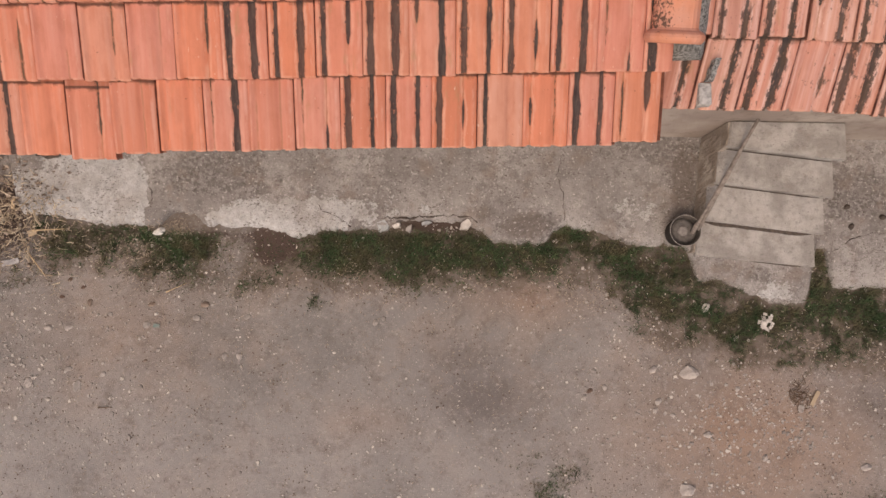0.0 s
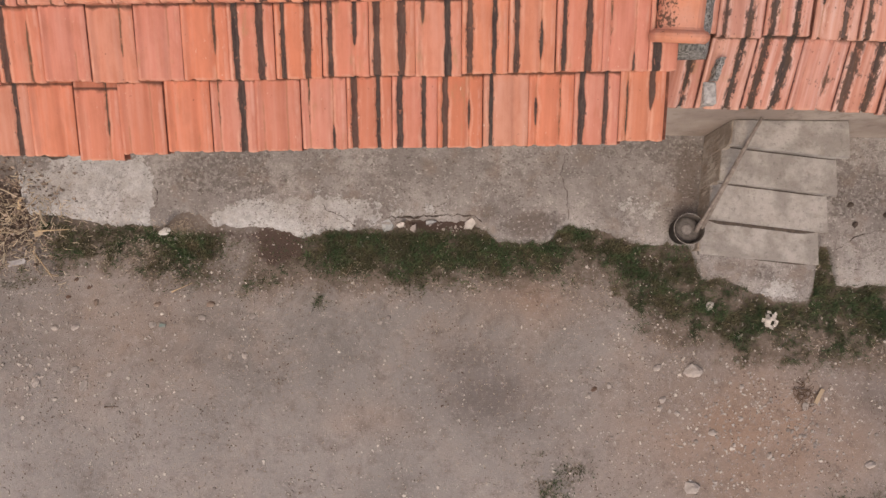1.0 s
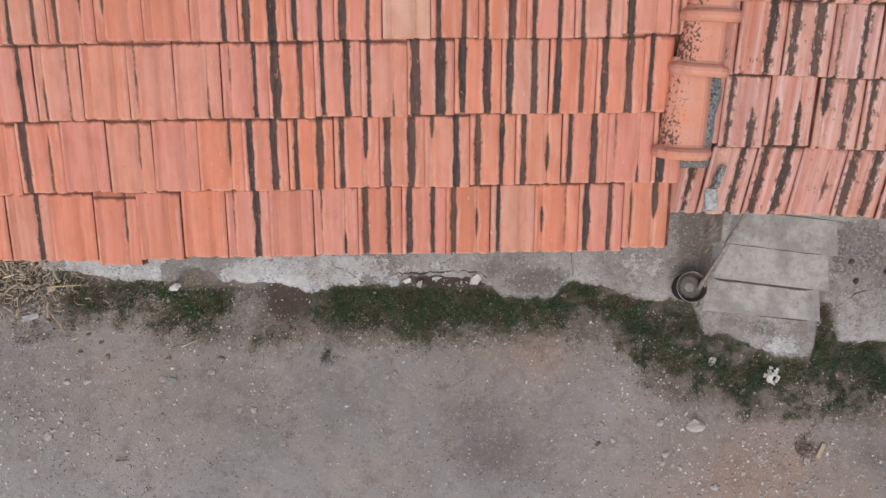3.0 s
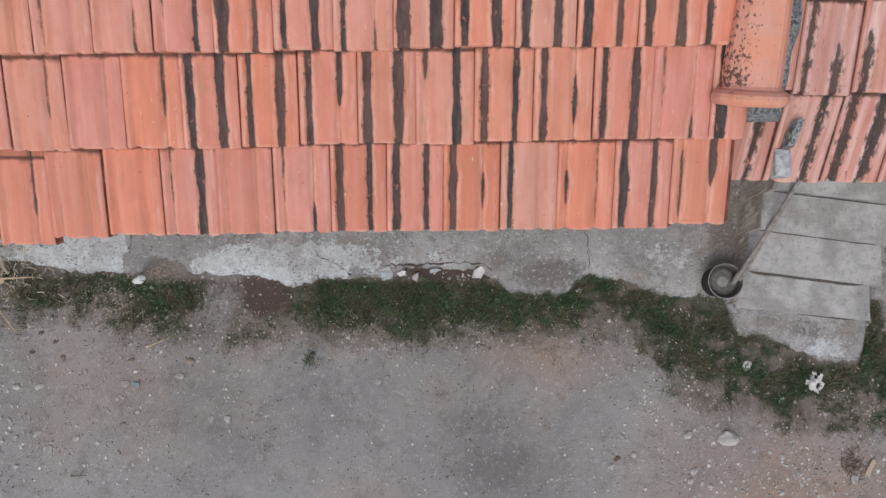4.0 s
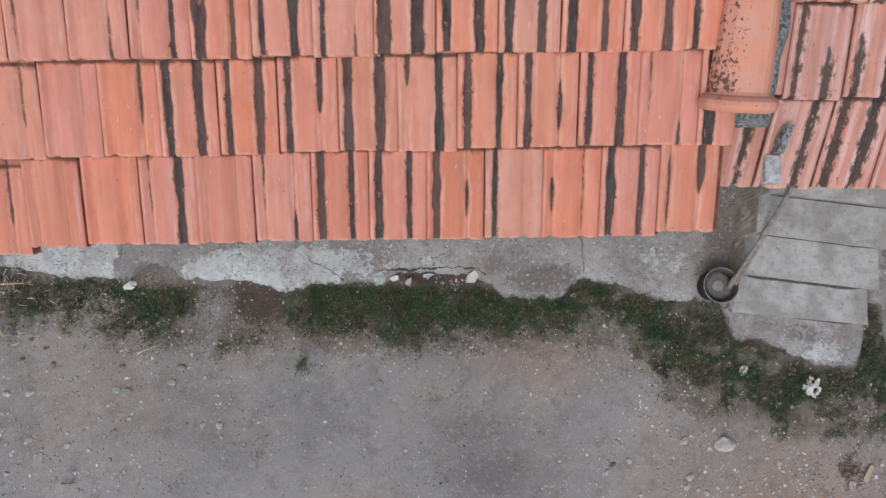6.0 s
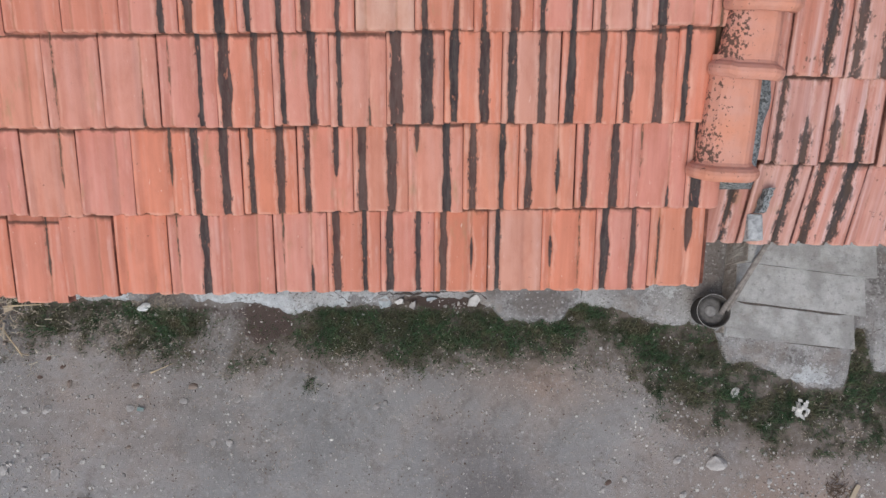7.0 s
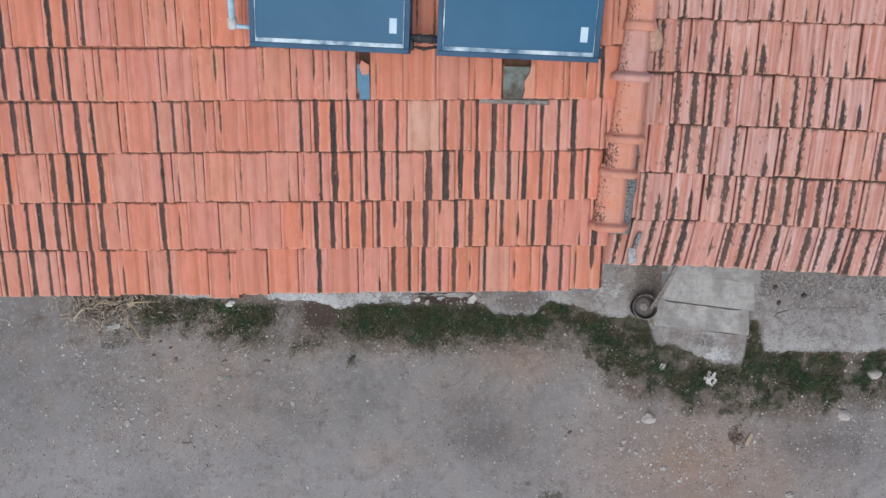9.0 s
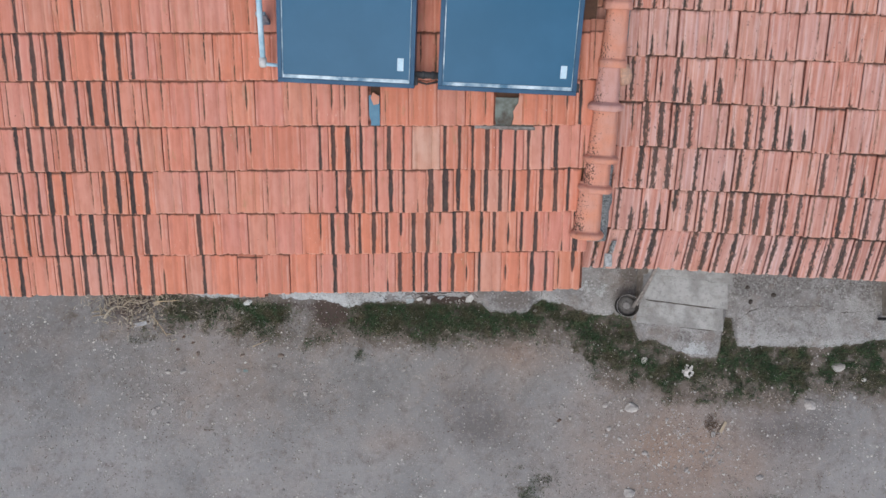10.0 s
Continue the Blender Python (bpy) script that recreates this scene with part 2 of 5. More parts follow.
def clay_plain(name):
    """Unstained clay of the ridge caps, with black lichen crusts on one flank."""
    g = Graph(name, 0.85)
    q = g.coord()
    c = g.mix(g.span(g.noise(q, 9.0), 0.3, 0.7), (0.635, 0.272, 0.170), (0.60, 0.305, 0.225))
    c = g.mix(g.attr("tone", "OBJECT"), c, (0.56, 0.335, 0.295))
    c = g.mix(g.span(g.noise(g.scaled(q, (1.0, 0.35, 1.0)), 24.0, 4.0), 0.42, 0.72, 0.0, 0.32), c, (0.45, 0.185, 0.115))
    c = g.mix(g.span(g.noise(q, 90.0, 3.0, 0.7), 0.62, 0.70, 0.0, 0.35), c, (0.36, 0.16, 0.10))
    spots = g.math("ADD", g.noise(g.scaled(q, (1.0, 0.7, 0.7)), 95.0, 3.0, 0.6), g.math("SUBTRACT", g.math("MULTIPLY", g.attr("shade_side"), 0.26), 0.24))
    c = g.mix(g.span(spots, 0.47, 0.50, 0.0, 0.9), c, (0.085, 0.055, 0.042))
    g.bump(g.noise(q, 60.0, 3.0), 0.0012)
    return g.done(c)


clay_cap = clay_plain("clay_ridge")


def concrete(name, light, dark, patch=1.6, brown=0.25, zones=False):
    g = Graph(name, 0.93)
    q = g.place()
    c = g.mix(g.span(g.noise(q, patch, 5.0), 0.38, 0.64), dark, light)
    c = g.mix(g.span(g.noise(q, patch * 5.0, 6.0, 0.7), 0.50, 0.72, 0.0, 0.6), c, tuple(0.55 * v for v in dark))
    c = g.mix(g.span(g.noise(q, patch * 2.3, 3.0), 0.52, 0.70, 0.0, brown), c, (0.23, 0.17, 0.13))
    c = g.mix(g.span(g.noise(q, 90.0, 4.0, 0.8), 0.60, 0.72, 0.0, 0.5), c, tuple(1.25 * v for v in light))
    if zones:
        rag = g.math("MULTIPLY", g.math("SUBTRACT", g.noise(q, 6.0, 8.0, 0.75), 0.5), 1.7)
        pale = g.math("ADD", g.attr("pale"), rag)
        stony_shade_edge = g.math("ADD", g.attr("stony_shade"), rag)
        # coarse aggregate laid bare, with painted shade by the wall and steps
        grain = g.noise(q, 34.0, 3.0, 0.6)
        stony = g.mix(g.span(grain, 0.40, 0.60), (0.125, 0.115, 0.11), (0.325, 0.315, 0.305))
        stony = g.mix(g.span(g.noise(q, 9.0, 5.0, 0.7), 0.45, 0.62, 0.0, 0.7), stony, (0.19, 0.176, 0.168))
        c = g.mix(g.span(stony_shade_edge, 0.34, 0.52, 0.0, 0.80), c, stony)
        # remains of a pale skim coat, with a dark broken rim
        coat = g.mix(g.span(g.noise(q, 17.0, 6.0, 0.75), 0.36, 0.66), (0.425, 0.438, 0.445), (0.605, 0.628, 0.635))
        coat = g.mix(g.span(g.noise(q, 5.0, 4.0), 0.44, 0.62, 0.0, 0.5), coat, (0.37, 0.355, 0.34))
        c = g.mix(g.math("MULTIPLY", g.attr("worn"), g.span(g.noise(q, 7.0, 6.0, 0.7), 0.36, 0.62, 0.25, 0.75)), c, (0.405, 0.398, 0.388))
        c = g.mix(g.span(g.math("ABSOLUTE", g.math("SUBTRACT", pale, 0.385)), 0.0, 0.05, 0.42, 0.0), c, (0.13, 0.118, 0.11))
        c = g.mix(g.span(pale, 0.39, 0.47, 0.0, 0.92), c, coat)
        rest = g.span(pale, 0.39, 0.47, 1.0, 0.42)
        # torn edges of the thin layers
        skin = g.noise(q, 10.0, 7.0, 0.62)
        rims = g.math("MULTIPLY", g.span(g.math("ABSOLUTE", g.math("SUBTRACT", skin, 0.53)), 0.002, 0.010, 0.75, 0.0), g.span(g.noise(q, 4.0, 3.0), 0.46, 0.56))
        c = g.mix(rims, c, (0.125, 0.108, 0.098))
        c = g.mix(g.span(g.math("ADD", g.attr("grime"), g.math("MULTIPLY", g.math("SUBTRACT", g.noise(q, 14.0, 6.0, 0.75), 0.5), 1.3)), 0.25, 0.75, 0.0, 0.75), c, (0.158, 0.135, 0.122))
        crumbs = g.noise(g.scaled(q, (1.0, 1.7, 1.0)), 40.0, 2.0, 0.5)
        c = g.mix(g.math("MULTIPLY", g.span(crumbs, 0.60, 0.67, 0.0, 0.9), g.span(g.noise(q, 6.0, 4.0), 0.42, 0.56)), c, (0.12, 0.102, 0.09))
        net = g.cells(g.join(*[g.math("ADD", v, g.math("MULTIPLY", g.noise(q, 8.0, 4.0), 0.18)) for v in g.split(q)]), 5.0, "Distance", "DISTANCE_TO_EDGE")
        lines = g.math("MULTIPLY", g.span(net, 0.003, 0.018, 1.0, 0.0), g.span(g.noise(q, 3.0), 0.50, 0.60))
        c = g.mix(g.math("MULTIPLY", lines, 0.55), c, (0.11, 0.095, 0.085))
        c = g.mix(g.math("MULTIPLY", rest, g.math("MULTIPLY", g.span(g.noise(q, 13.0, 8.0, 0.8), 0.48, 0.58, 0.0, 0.7), g.span(g.noise(q, 2.6, 4.0), 0.40, 0.60, 0.2, 1.0))), c, (0.185, 0.172, 0.165))
        c = g.mix(g.math("MULTIPLY", rest, g.span(g.noise(q, 60.0, 5.0, 0.8), 0.54, 0.64, 0.0, 0.6)), c, (0.13, 0.118, 0.11))
        c = g.mix(g.span(g.noise(q, 46.0, 2.0, 0.5), 0.62, 0.70, 0.0, 0.7), c, (0.52, 0.505, 0.485))
        c = g.mix(g.math("MULTIPLY", rest, g.span(g.noise(q, 4.2, 6.0, 0.7), 0.52, 0.66, 0.0, 0.45)), c, (0.245, 0.200, 0.170))
        c = g.mix(g.span(g.noise(g.scaled(q, 1.0, (4.0, 9.0, 2.0)), 30.0, 3.0, 0.6), 0.67, 0.72, 0.0, 0.8), c, (0.60, 0.57, 0.54))
    pit = g.span(g.cells(q, 34.0), 0.06, 0.16, 1.0, 0.0)
    pit = g.math("MULTIPLY", pit, g.span(g.noise(q, 7.0), 0.52, 0.6))
    c = g.mix(g.math("MULTIPLY", pit, 0.8), c, (0.07, 0.06, 0.055))
    g.bump(g.math("ADD", g.noise(q, 45.0, 6.0, 0.75), g.math("MULTIPLY", pit, -0.8)), 0.010)
    return g.done(c)


apron_mat = concrete("apron_concrete", (0.392, 0.381, 0.371), (0.252, 0.240, 0.233), 1.9, 0.2, True)
step_mat = concrete("step_concrete", (0.49, 0.485, 0.47), (0.33, 0.32, 0.305), 5.0, 0.16)
side_mat = concrete("stained_concrete", (0.45, 0.405, 0.355), (0.30, 0.255, 0.215), 6.0, 0.45)
plaster = concrete("old_plaster", (0.45, 0.40, 0.36), (0.33, 0.28, 0.25), 1.2, 0.3)


def grained(name):
    g = Graph(name, 0.95)
    q = g.place()
    n = g.noise(q, 85.0, 5.0, 0.8)
    c = g.mix(g.span(n, 0.42, 0.56), (0.095, 0.100, 0.098), (0.43, 0.44, 0.425))
    c = g.mix(g.span(g.noise(q, 9.0), 0.4, 0.65, 0.0, 0.45), c, (0.17, 0.18, 0.175))
    g.bump(n, 0.012)
    return g.done(c)


mortar = grained("mortar")


def ground_material():
    g = Graph("dry_earth", 0.96)
    q = g.place()
    c = g.mix(g.span(g.noise(q, 0.9, 4.0), 0.35, 0.65), (0.228, 0.222, 0.215), (0.312, 0.302, 0.294))
    c = g.mix(g.span(g.noise(q, 1.7, 6.0, 0.7), 0.46, 0.64, 0.0, 0.6), c, (0.328, 0.280, 0.248))
    c = g.mix(g.math("MULTIPLY", g.attr("dust"), 0.7), c, (0.368, 0.352, 0.340))
    c = g.mix(g.math("MULTIPLY", g.attr("rust"), 0.85), c, (0.345, 0.240, 0.180))
    c = g.mix(g.math("MULTIPLY", g.attr("damp"), 0.75), c, (0.140, 0.125, 0.120))
    c = g.mix(g.span(g.noise(q, 6.0, 8.0, 0.8), 0.47, 0.66, 0.0, 0.55), c, (0.155, 0.130, 0.115))
    c = g.mix(g.span(g.noise(q, 26.0, 5.0, 0.75), 0.52, 0.70, 0.0, 0.4), c, (0.36, 0.328, 0.302))
    c = g.mix(g.span(g.noise(q, 13.0, 6.0, 0.85), 0.52, 0.66, 0.0, 0.5), c, (0.425, 0.40, 0.38))
    grit = g.noise(q, 150.0, 4.0, 0.75)
    c = g.mix(g.span(grit, 0.52, 0.70, 0.0, 0.28), c, (0.42, 0.36, 0.33))
    c = g.mix(g.span(grit, 0.30, 0.44, 0.28, 0.0), c, (0.12, 0.095, 0.085))
    cell = g.cells(q, 62.0)
    pick = g.span(g.cells(q, 62.0, "Color"), 0.62, 0.70)
    chip = g.math("MULTIPLY", g.span(cell, 0.18, 0.30, 1.0, 0.0), pick)
    c = g.mix(g.math("MULTIPLY", chip, 0.5), c, (0.55, 0.50, 0.46))
    grown = g.math("ADD", g.attr("moss"), g.math("MULTIPLY", g.math("SUBTRACT", g.noise(q, 11.0, 8.0, 0.78), 0.5), 1.5))
    c = g.mix(g.span(grown, 0.05, 0.62, 0.0, 0.80), c, (0.142, 0.112, 0.088))
    c = g.mix(g.span(grown, 0.48, 0.92, 0.0, 0.94), c, (0.052, 0.050, 0.036))
    c = g.mix(g.span(g.math("ADD", g.attr("humus"), g.math("MULTIPLY", g.math("SUBTRACT", g.noise(q, 16.0, 6.0, 0.75), 0.5), 1.7)), 0.14, 0.70, 0.0, 0.9), c, (0.085, 0.060, 0.052))
    g.bump(g.math("ADD", grit, g.math("MULTIPLY", chip, 0.5)), 0.006)
    return g.done(c)


earth = ground_material()


def blades_material(name, a, b, rough=0.7, dry=None):
    g = Graph(name, rough)
    r = g.island()
    c = g.mix(r, a, b)
    if dry:
        c = g.mix(g.span(g.noise(g.place(), 4.5, 5.0, 0.7), 0.43, 0.60, 0.0, 0.75), c, dry)
    c = g.mix(g.span(g.noise(g.place(), 5.0, 3.0), 0.4, 0.65, 0.0, 0.5), c, tuple(0.6 * v for v in a))
    return g.done(c)


grass_mat = blades_material("grass", (0.027, 0.067, 0.030), (0.098, 0.147, 0.068), 0.7, (0.158, 0.124, 0.080))
straw_mat = blades_material("straw", (0.70, 0.62, 0.48), (0.27, 0.20, 0.14))
litter_mat = blades_material("litter", (0.60, 0.53, 0.44), (0.26, 0.20, 0.145))
husk_mat = blades_material("corn_husk", (0.52, 0.43, 0.31), (0.33, 0.25, 0.17))
debris_mat = blades_material("debris", (0.15, 0.11, 0.09), (0.44, 0.37, 0.31), 0.9)
weed_mat = blades_material("dead_weed", (0.10, 0.065, 0.045), (0.22, 0.16, 0.12))
pebble_mat = blades_material("pebbles", (0.27, 0.25, 0.235), (0.68, 0.645, 0.60), 0.9)


def simple(name, a, b, scale, rough, metal=0.0, depth=0.0, spec=0.3):
    g = Graph(name, rough, metal)
    q = g.coord()
    f = g.noise(q, scale, 5.0)
    g.bsdf.inputs["Specular IOR Level"].default_value = spec
    if depth:
        g.bump(f, depth)
    return g.done(g.mix(g.span(f, 0.3, 0.7), a, b))


# dark soil; its colour also serves as shade under the step noses
soil_shade_mat = simple("dark_soil_shade", (0.055, 0.047, 0.042), (0.11, 0.09, 0.078), 40.0, 0.95)
skim = simple("skim_coat", (0.29, 0.315, 0.325), (0.48, 0.505, 0.51), 30.0, 0.9, 0.0, 0.006)
stone_mat = simple("pale_stone", (0.34, 0.315, 0.295), (0.50, 0.465, 0.435), 16.0, 0.9, 0.0, 0.01)
dark_stone = simple("brown_stone", (0.20, 0.15, 0.12), (0.32, 0.27, 0.23), 20.0, 0.9, 0.0, 0.01)
buried = simple("dusty_stone", (0.265, 0.25, 0.235), (0.36, 0.335, 0.315), 16.0, 0.95, 0.0, 0.01)
clod = simple("brown_clod", (0.10, 0.066, 0.052), (0.17, 0.12, 0.095), 30.0, 0.95, 0.0, 0.01)
white_stone = simple("white_stone", (0.62, 0.62, 0.60), (0.78, 0.78, 0.76), 20.0, 0.7)
white_scrap = simple("white_scrap", (0.50, 0.48, 0.45), (0.72, 0.70, 0.66), 20.0, 0.6)
wood_grey = simple("grey_wood", (0.30, 0.27, 0.245), (0.16, 0.14, 0.125), 30.0, 0.85, 0.0, 0.003)
pale_mortar = simple("pale_mortar", (0.27, 0.27, 0.262), (0.52, 0.52, 0.505), 55.0, 0.9, 0.0, 0.004)
cane_mat = simple("dry_cane", (0.62, 0.50, 0.34), (0.48, 0.36, 0.22), 12.0, 0.8)
grey_plastic = simple("grey_plastic", (0.30, 0.30, 0.31), (0.46, 0.46, 0.47), 30.0, 0.5)
teal_scrap = simple("teal_scrap", (0.13, 0.24, 0.225), (0.26, 0.27, 0.255), 60.0, 0.8)
deck_mat = simple("roof_boards", (0.13, 0.07, 0.045), (0.07, 0.042, 0.03), 9.0, 0.9)
black_plastic = simple("black_plastic", (0.055, 0.050, 0.046), (0.085, 0.078, 0.072), 18.0, 0.8, 0.0, 0.0, 0.1)
bucket_dirt = simple("bucket_dirt", (0.105, 0.10, 0.097), (0.165, 0.158, 0.152), 30.0, 0.95, 0.0, 0.004)
pale_lump = simple("pale_lump", (0.20, 0.19, 0.185), (0.29, 0.28, 0.27), 40.0, 0.95)
rim_mat = simple("rim_wire", (0.46, 0.44, 0.42), (0.24, 0.23, 0.22), 30.0, 0.7, 0.0)
frame_mat = simple("collector_frame", (0.024, 0.066, 0.125), (0.038, 0.095, 0.165), 6.0, 0.5, 0.3)
seal_mat = simple("bare_aluminium", (0.52, 0.62, 0.68), (0.05, 0.13, 0.21), 9.0, 0.5, 0.3)
sticker_mat = simple("white_sticker", (0.55, 0.70, 0.77), (0.46, 0.61, 0.69), 40.0, 0.5)
pipe_mat = simple("painted_pipe", (0.62, 0.74, 0.80), (0.30, 0.50, 0.62), 9.0, 0.5)
black_rubber = simple("black_rubber", (0.03, 0.03, 0.032), (0.06, 0.06, 0.06), 20.0, 0.8)
blue_sheet = simple("blue_sheet", (0.075, 0.19, 0.29), (0.10, 0.23, 0.33), 25.0, 0.5)
tan_mortar = simple("tan_mortar", (0.56, 0.34, 0.235), (0.40, 0.26, 0.195), 40.0, 0.95, 0.0, 0.008)
grey_sheet = simple("grey_sheet", (0.19, 0.225, 0.205), (0.070, 0.058, 0.045), 11.0, 0.6, 0.1)
glass_g = Graph("collector_glass", 0.28)
glass_g.bsdf.inputs["Specular IOR Level"].default_value = 0.12
gq = glass_g.coord()
collector_glass = glass_g.done(glass_g.mix(glass_g.span(glass_g.noise(gq, 2.2, 4.0), 0.3, 0.7), (0.033, 0.117, 0.204), (0.041, 0.132, 0.228)))


# ---- mesh helpers ----
def mesh_of(name, bm, material, smooth=False):
    me = bpy.data.meshes.new(name)
    bm.normal_update()
    bm.to_mesh(me)
    bm.free()
    me.materials.append(material)
    if smooth:
        for f in me.polygons:
            f.use_smooth = True
    return me


def part(name, bm, material, parent, label="", smooth=False):
    """One mesh object under a thing or a part."""
    ob = new(name, mesh_of(name, bm, material, smooth))
    ob.parent = parent
    if parent is not None and parent.type != "EMPTY":
        ob.matrix_parent_inverse = parent.matrix_basis.inverted()
    elif parent is not None:
        ob.matrix_parent_inverse = parent.matrix_basis.inverted()
    if label:
        ob["label"] = label
    return ob


def empty(name, at, label, category, group=""):
    ob = new(name)
    ob.location = at
    ob.empty_display_size = 0.1
    return tagged(ob, label, category, group)


def boxes(bm, lo, hi, bevel=0.0, m=None):
    r = bmesh.ops.create_cube(bm, size=1.0)
    c = (Vector(lo) + Vector(hi)) / 2
    s = Vector(hi) - Vector(lo)
    for v in r["verts"]:
        v.co = Vector((v.co.x * s.x, v.co.y * s.y, v.co.z * s.z)) + c
    if bevel:
        edges = list({e for v in r["verts"] for e in v.link_edges})
        out = bmesh.ops.bevel(bm, geom=edges, offset=bevel, segments=2, affect="EDGES", profile=0.6)
        r["verts"] = list({v for f in out["faces"] for v in f.verts} | {v for v in r["verts"] if v.is_valid})
    if m is not None:
        bmesh.ops.transform(bm, matrix=m, verts=r["verts"])
    return bm


def tube(bm, pts, radius, seg=10, ends=True):
    """A round bar along pts, with one radius or one for each point."""
    radii = radius if isinstance(radius, (list, tuple)) else [radius] * len(pts)
    pts = [Vector(p) for p in pts]
    rings = []
    for i, p in enumerate(pts):
        d = (pts[min(i + 1, len(pts) - 1)] - pts[max(i - 1, 0)]).normalized()
        a = d.orthogonal().normalized() if abs(d.z) > 0.95 else d.cross(Vector((0, 0, 1))).normalized()
        b = d.cross(a)
        rings.append([bm.verts.new(p + radii[i] * (math.cos(t) * a + math.sin(t) * b)) for t in (2 * math.pi * k / seg for k in range(seg))])
    for u, v in zip(rings, rings[1:]):
        for k in range(seg):
            bm.faces.new((u[k], u[(k + 1) % seg], v[(k + 1) % seg], v[k]))
    if ends:
        bm.faces.new(rings[0][::-1])
        bm.faces.new(rings[-1])
    return bm


def prism(bm, low, high):
    """A solid between two outlines of the same count."""
    a = [bm.verts.new(p) for p in low]
    b = [bm.verts.new(p) for p in high]
    n = len(a)
    bm.faces.new(a[::-1])
    bm.faces.new(b)
    for k in range(n):
        bm.faces.new((a[k], a[(k + 1) % n], b[(k + 1) % n], b[k]))
    bmesh.ops.recalc_face_normals(bm, faces=bm.faces[:])
    return bm


def hump(v, c, w):
    return math.exp(-((v - c) / w) ** 2)


def smooth01(v, a, b):
    t = min(1.0, max(0.0, (v - a) / (b - a)))
    return t * t * (3 - 2 * t)


def ripple(x, y, s, k=0.0):
    return noise.noise((x * s + k, y * s - 2 * k, k))


# ---- ground: one sheet out to the horizon ----
def apron_edge(x):
    """How far south the old concrete apron reaches at x."""
    y = 0.672 + 0.012 * ripple(x, 0.0, 2.2, 3.0) + 0.026 * ripple(x, 0.0, 9.0, 5.0) + 0.022 * ripple(x, 0, 24.0, 1.0) + 0.011 * ripple(x, 0, 60.0, 4.0)
    y += 0.08 * smooth01(-x, 2.6, 3.2) + 0.11 * smooth01(x, -2.23, -2.10) * (1 - smooth01(x, -1.95, -1.80))
    y -= 0.09 * hump(x, -1.09, 0.15) + 0.022 * hump(x, -0.75, 0.25)
    y += 0.065 * smooth01(x, -0.32, -0.22) * (1 - smooth01(x, 0.30, 0.43))
    y -= 0.115 * smooth01(x, 0.40, 0.57) * (1 - smooth01(x, 0.93, 1.06))
    y += 0.055 * hump(x, 1.14, 0.07)
    y -= 0.115 * smooth01(x, 1.35, 1.70)
    pad = smooth01(x, 2.10, 2.22) * (1 - smooth01(x, 3.09, 3.19))
    y -= pad * (0.28 + 0.20 * smooth01(x, 2.3, 2.95))
    y -= 0.32 * smooth01(x, 3.25, 3.33) - 0.10 * smooth01(x, 4.3, 5.0)
    y += 0.55 * smooth01(-x, 3.32, 3.5)
    return y


def south_line(x):
    """Where the strip of weeds ends towards the open ground."""
    return 0.235 - 0.475 * smooth01(x, 1.05, 1.95) - 0.15 * smooth01(x, 2.1, 3.0) * (1 - 0.7 * smooth01(x, 3.7, 4.1)) + 0.05 * smooth01(-x, 2.0, 3.0) + 0.05 * hump(x, 0.75, 0.3) + 0.20 * hump(x, 1.52, 0.30) - 0.09 * hump(x, -1.30, 0.25)


def weed_top(x):
    """How far up towards the wall weeds grow: bare soil stays in the broken notches of the apron."""
    return min(apron_edge(x), 0.615 + 0.30 * smooth01(-x, 2.25, 2.5) if x < -1.3 else 0.645 if x < 0.42 else 0.80)


def weed_band(x, y):
    """0 to 1: the darker, littered soil of the whole strip."""
    edge = apron_edge(x)
    x += 0.10 * ripple(x, y, 4.5, 60.0) + 0.05 * ripple(x, y, 13.0, 61.0)
    rim = south_line(x) - 0.17 + 0.09 * ripple(x, y, 2.6, 21.0) + 0.06 * ripple(x, y, 8.0, 22.0)
    return smooth01(y, rim - 0.05, rim + 0.22) * (1 - smooth01(y, edge - 0.01, edge + 0.05)) * (1 - smooth01(-x, 3.0, 3.5)) * (1 - 0.45 * hump(x, -1.58, 0.12))


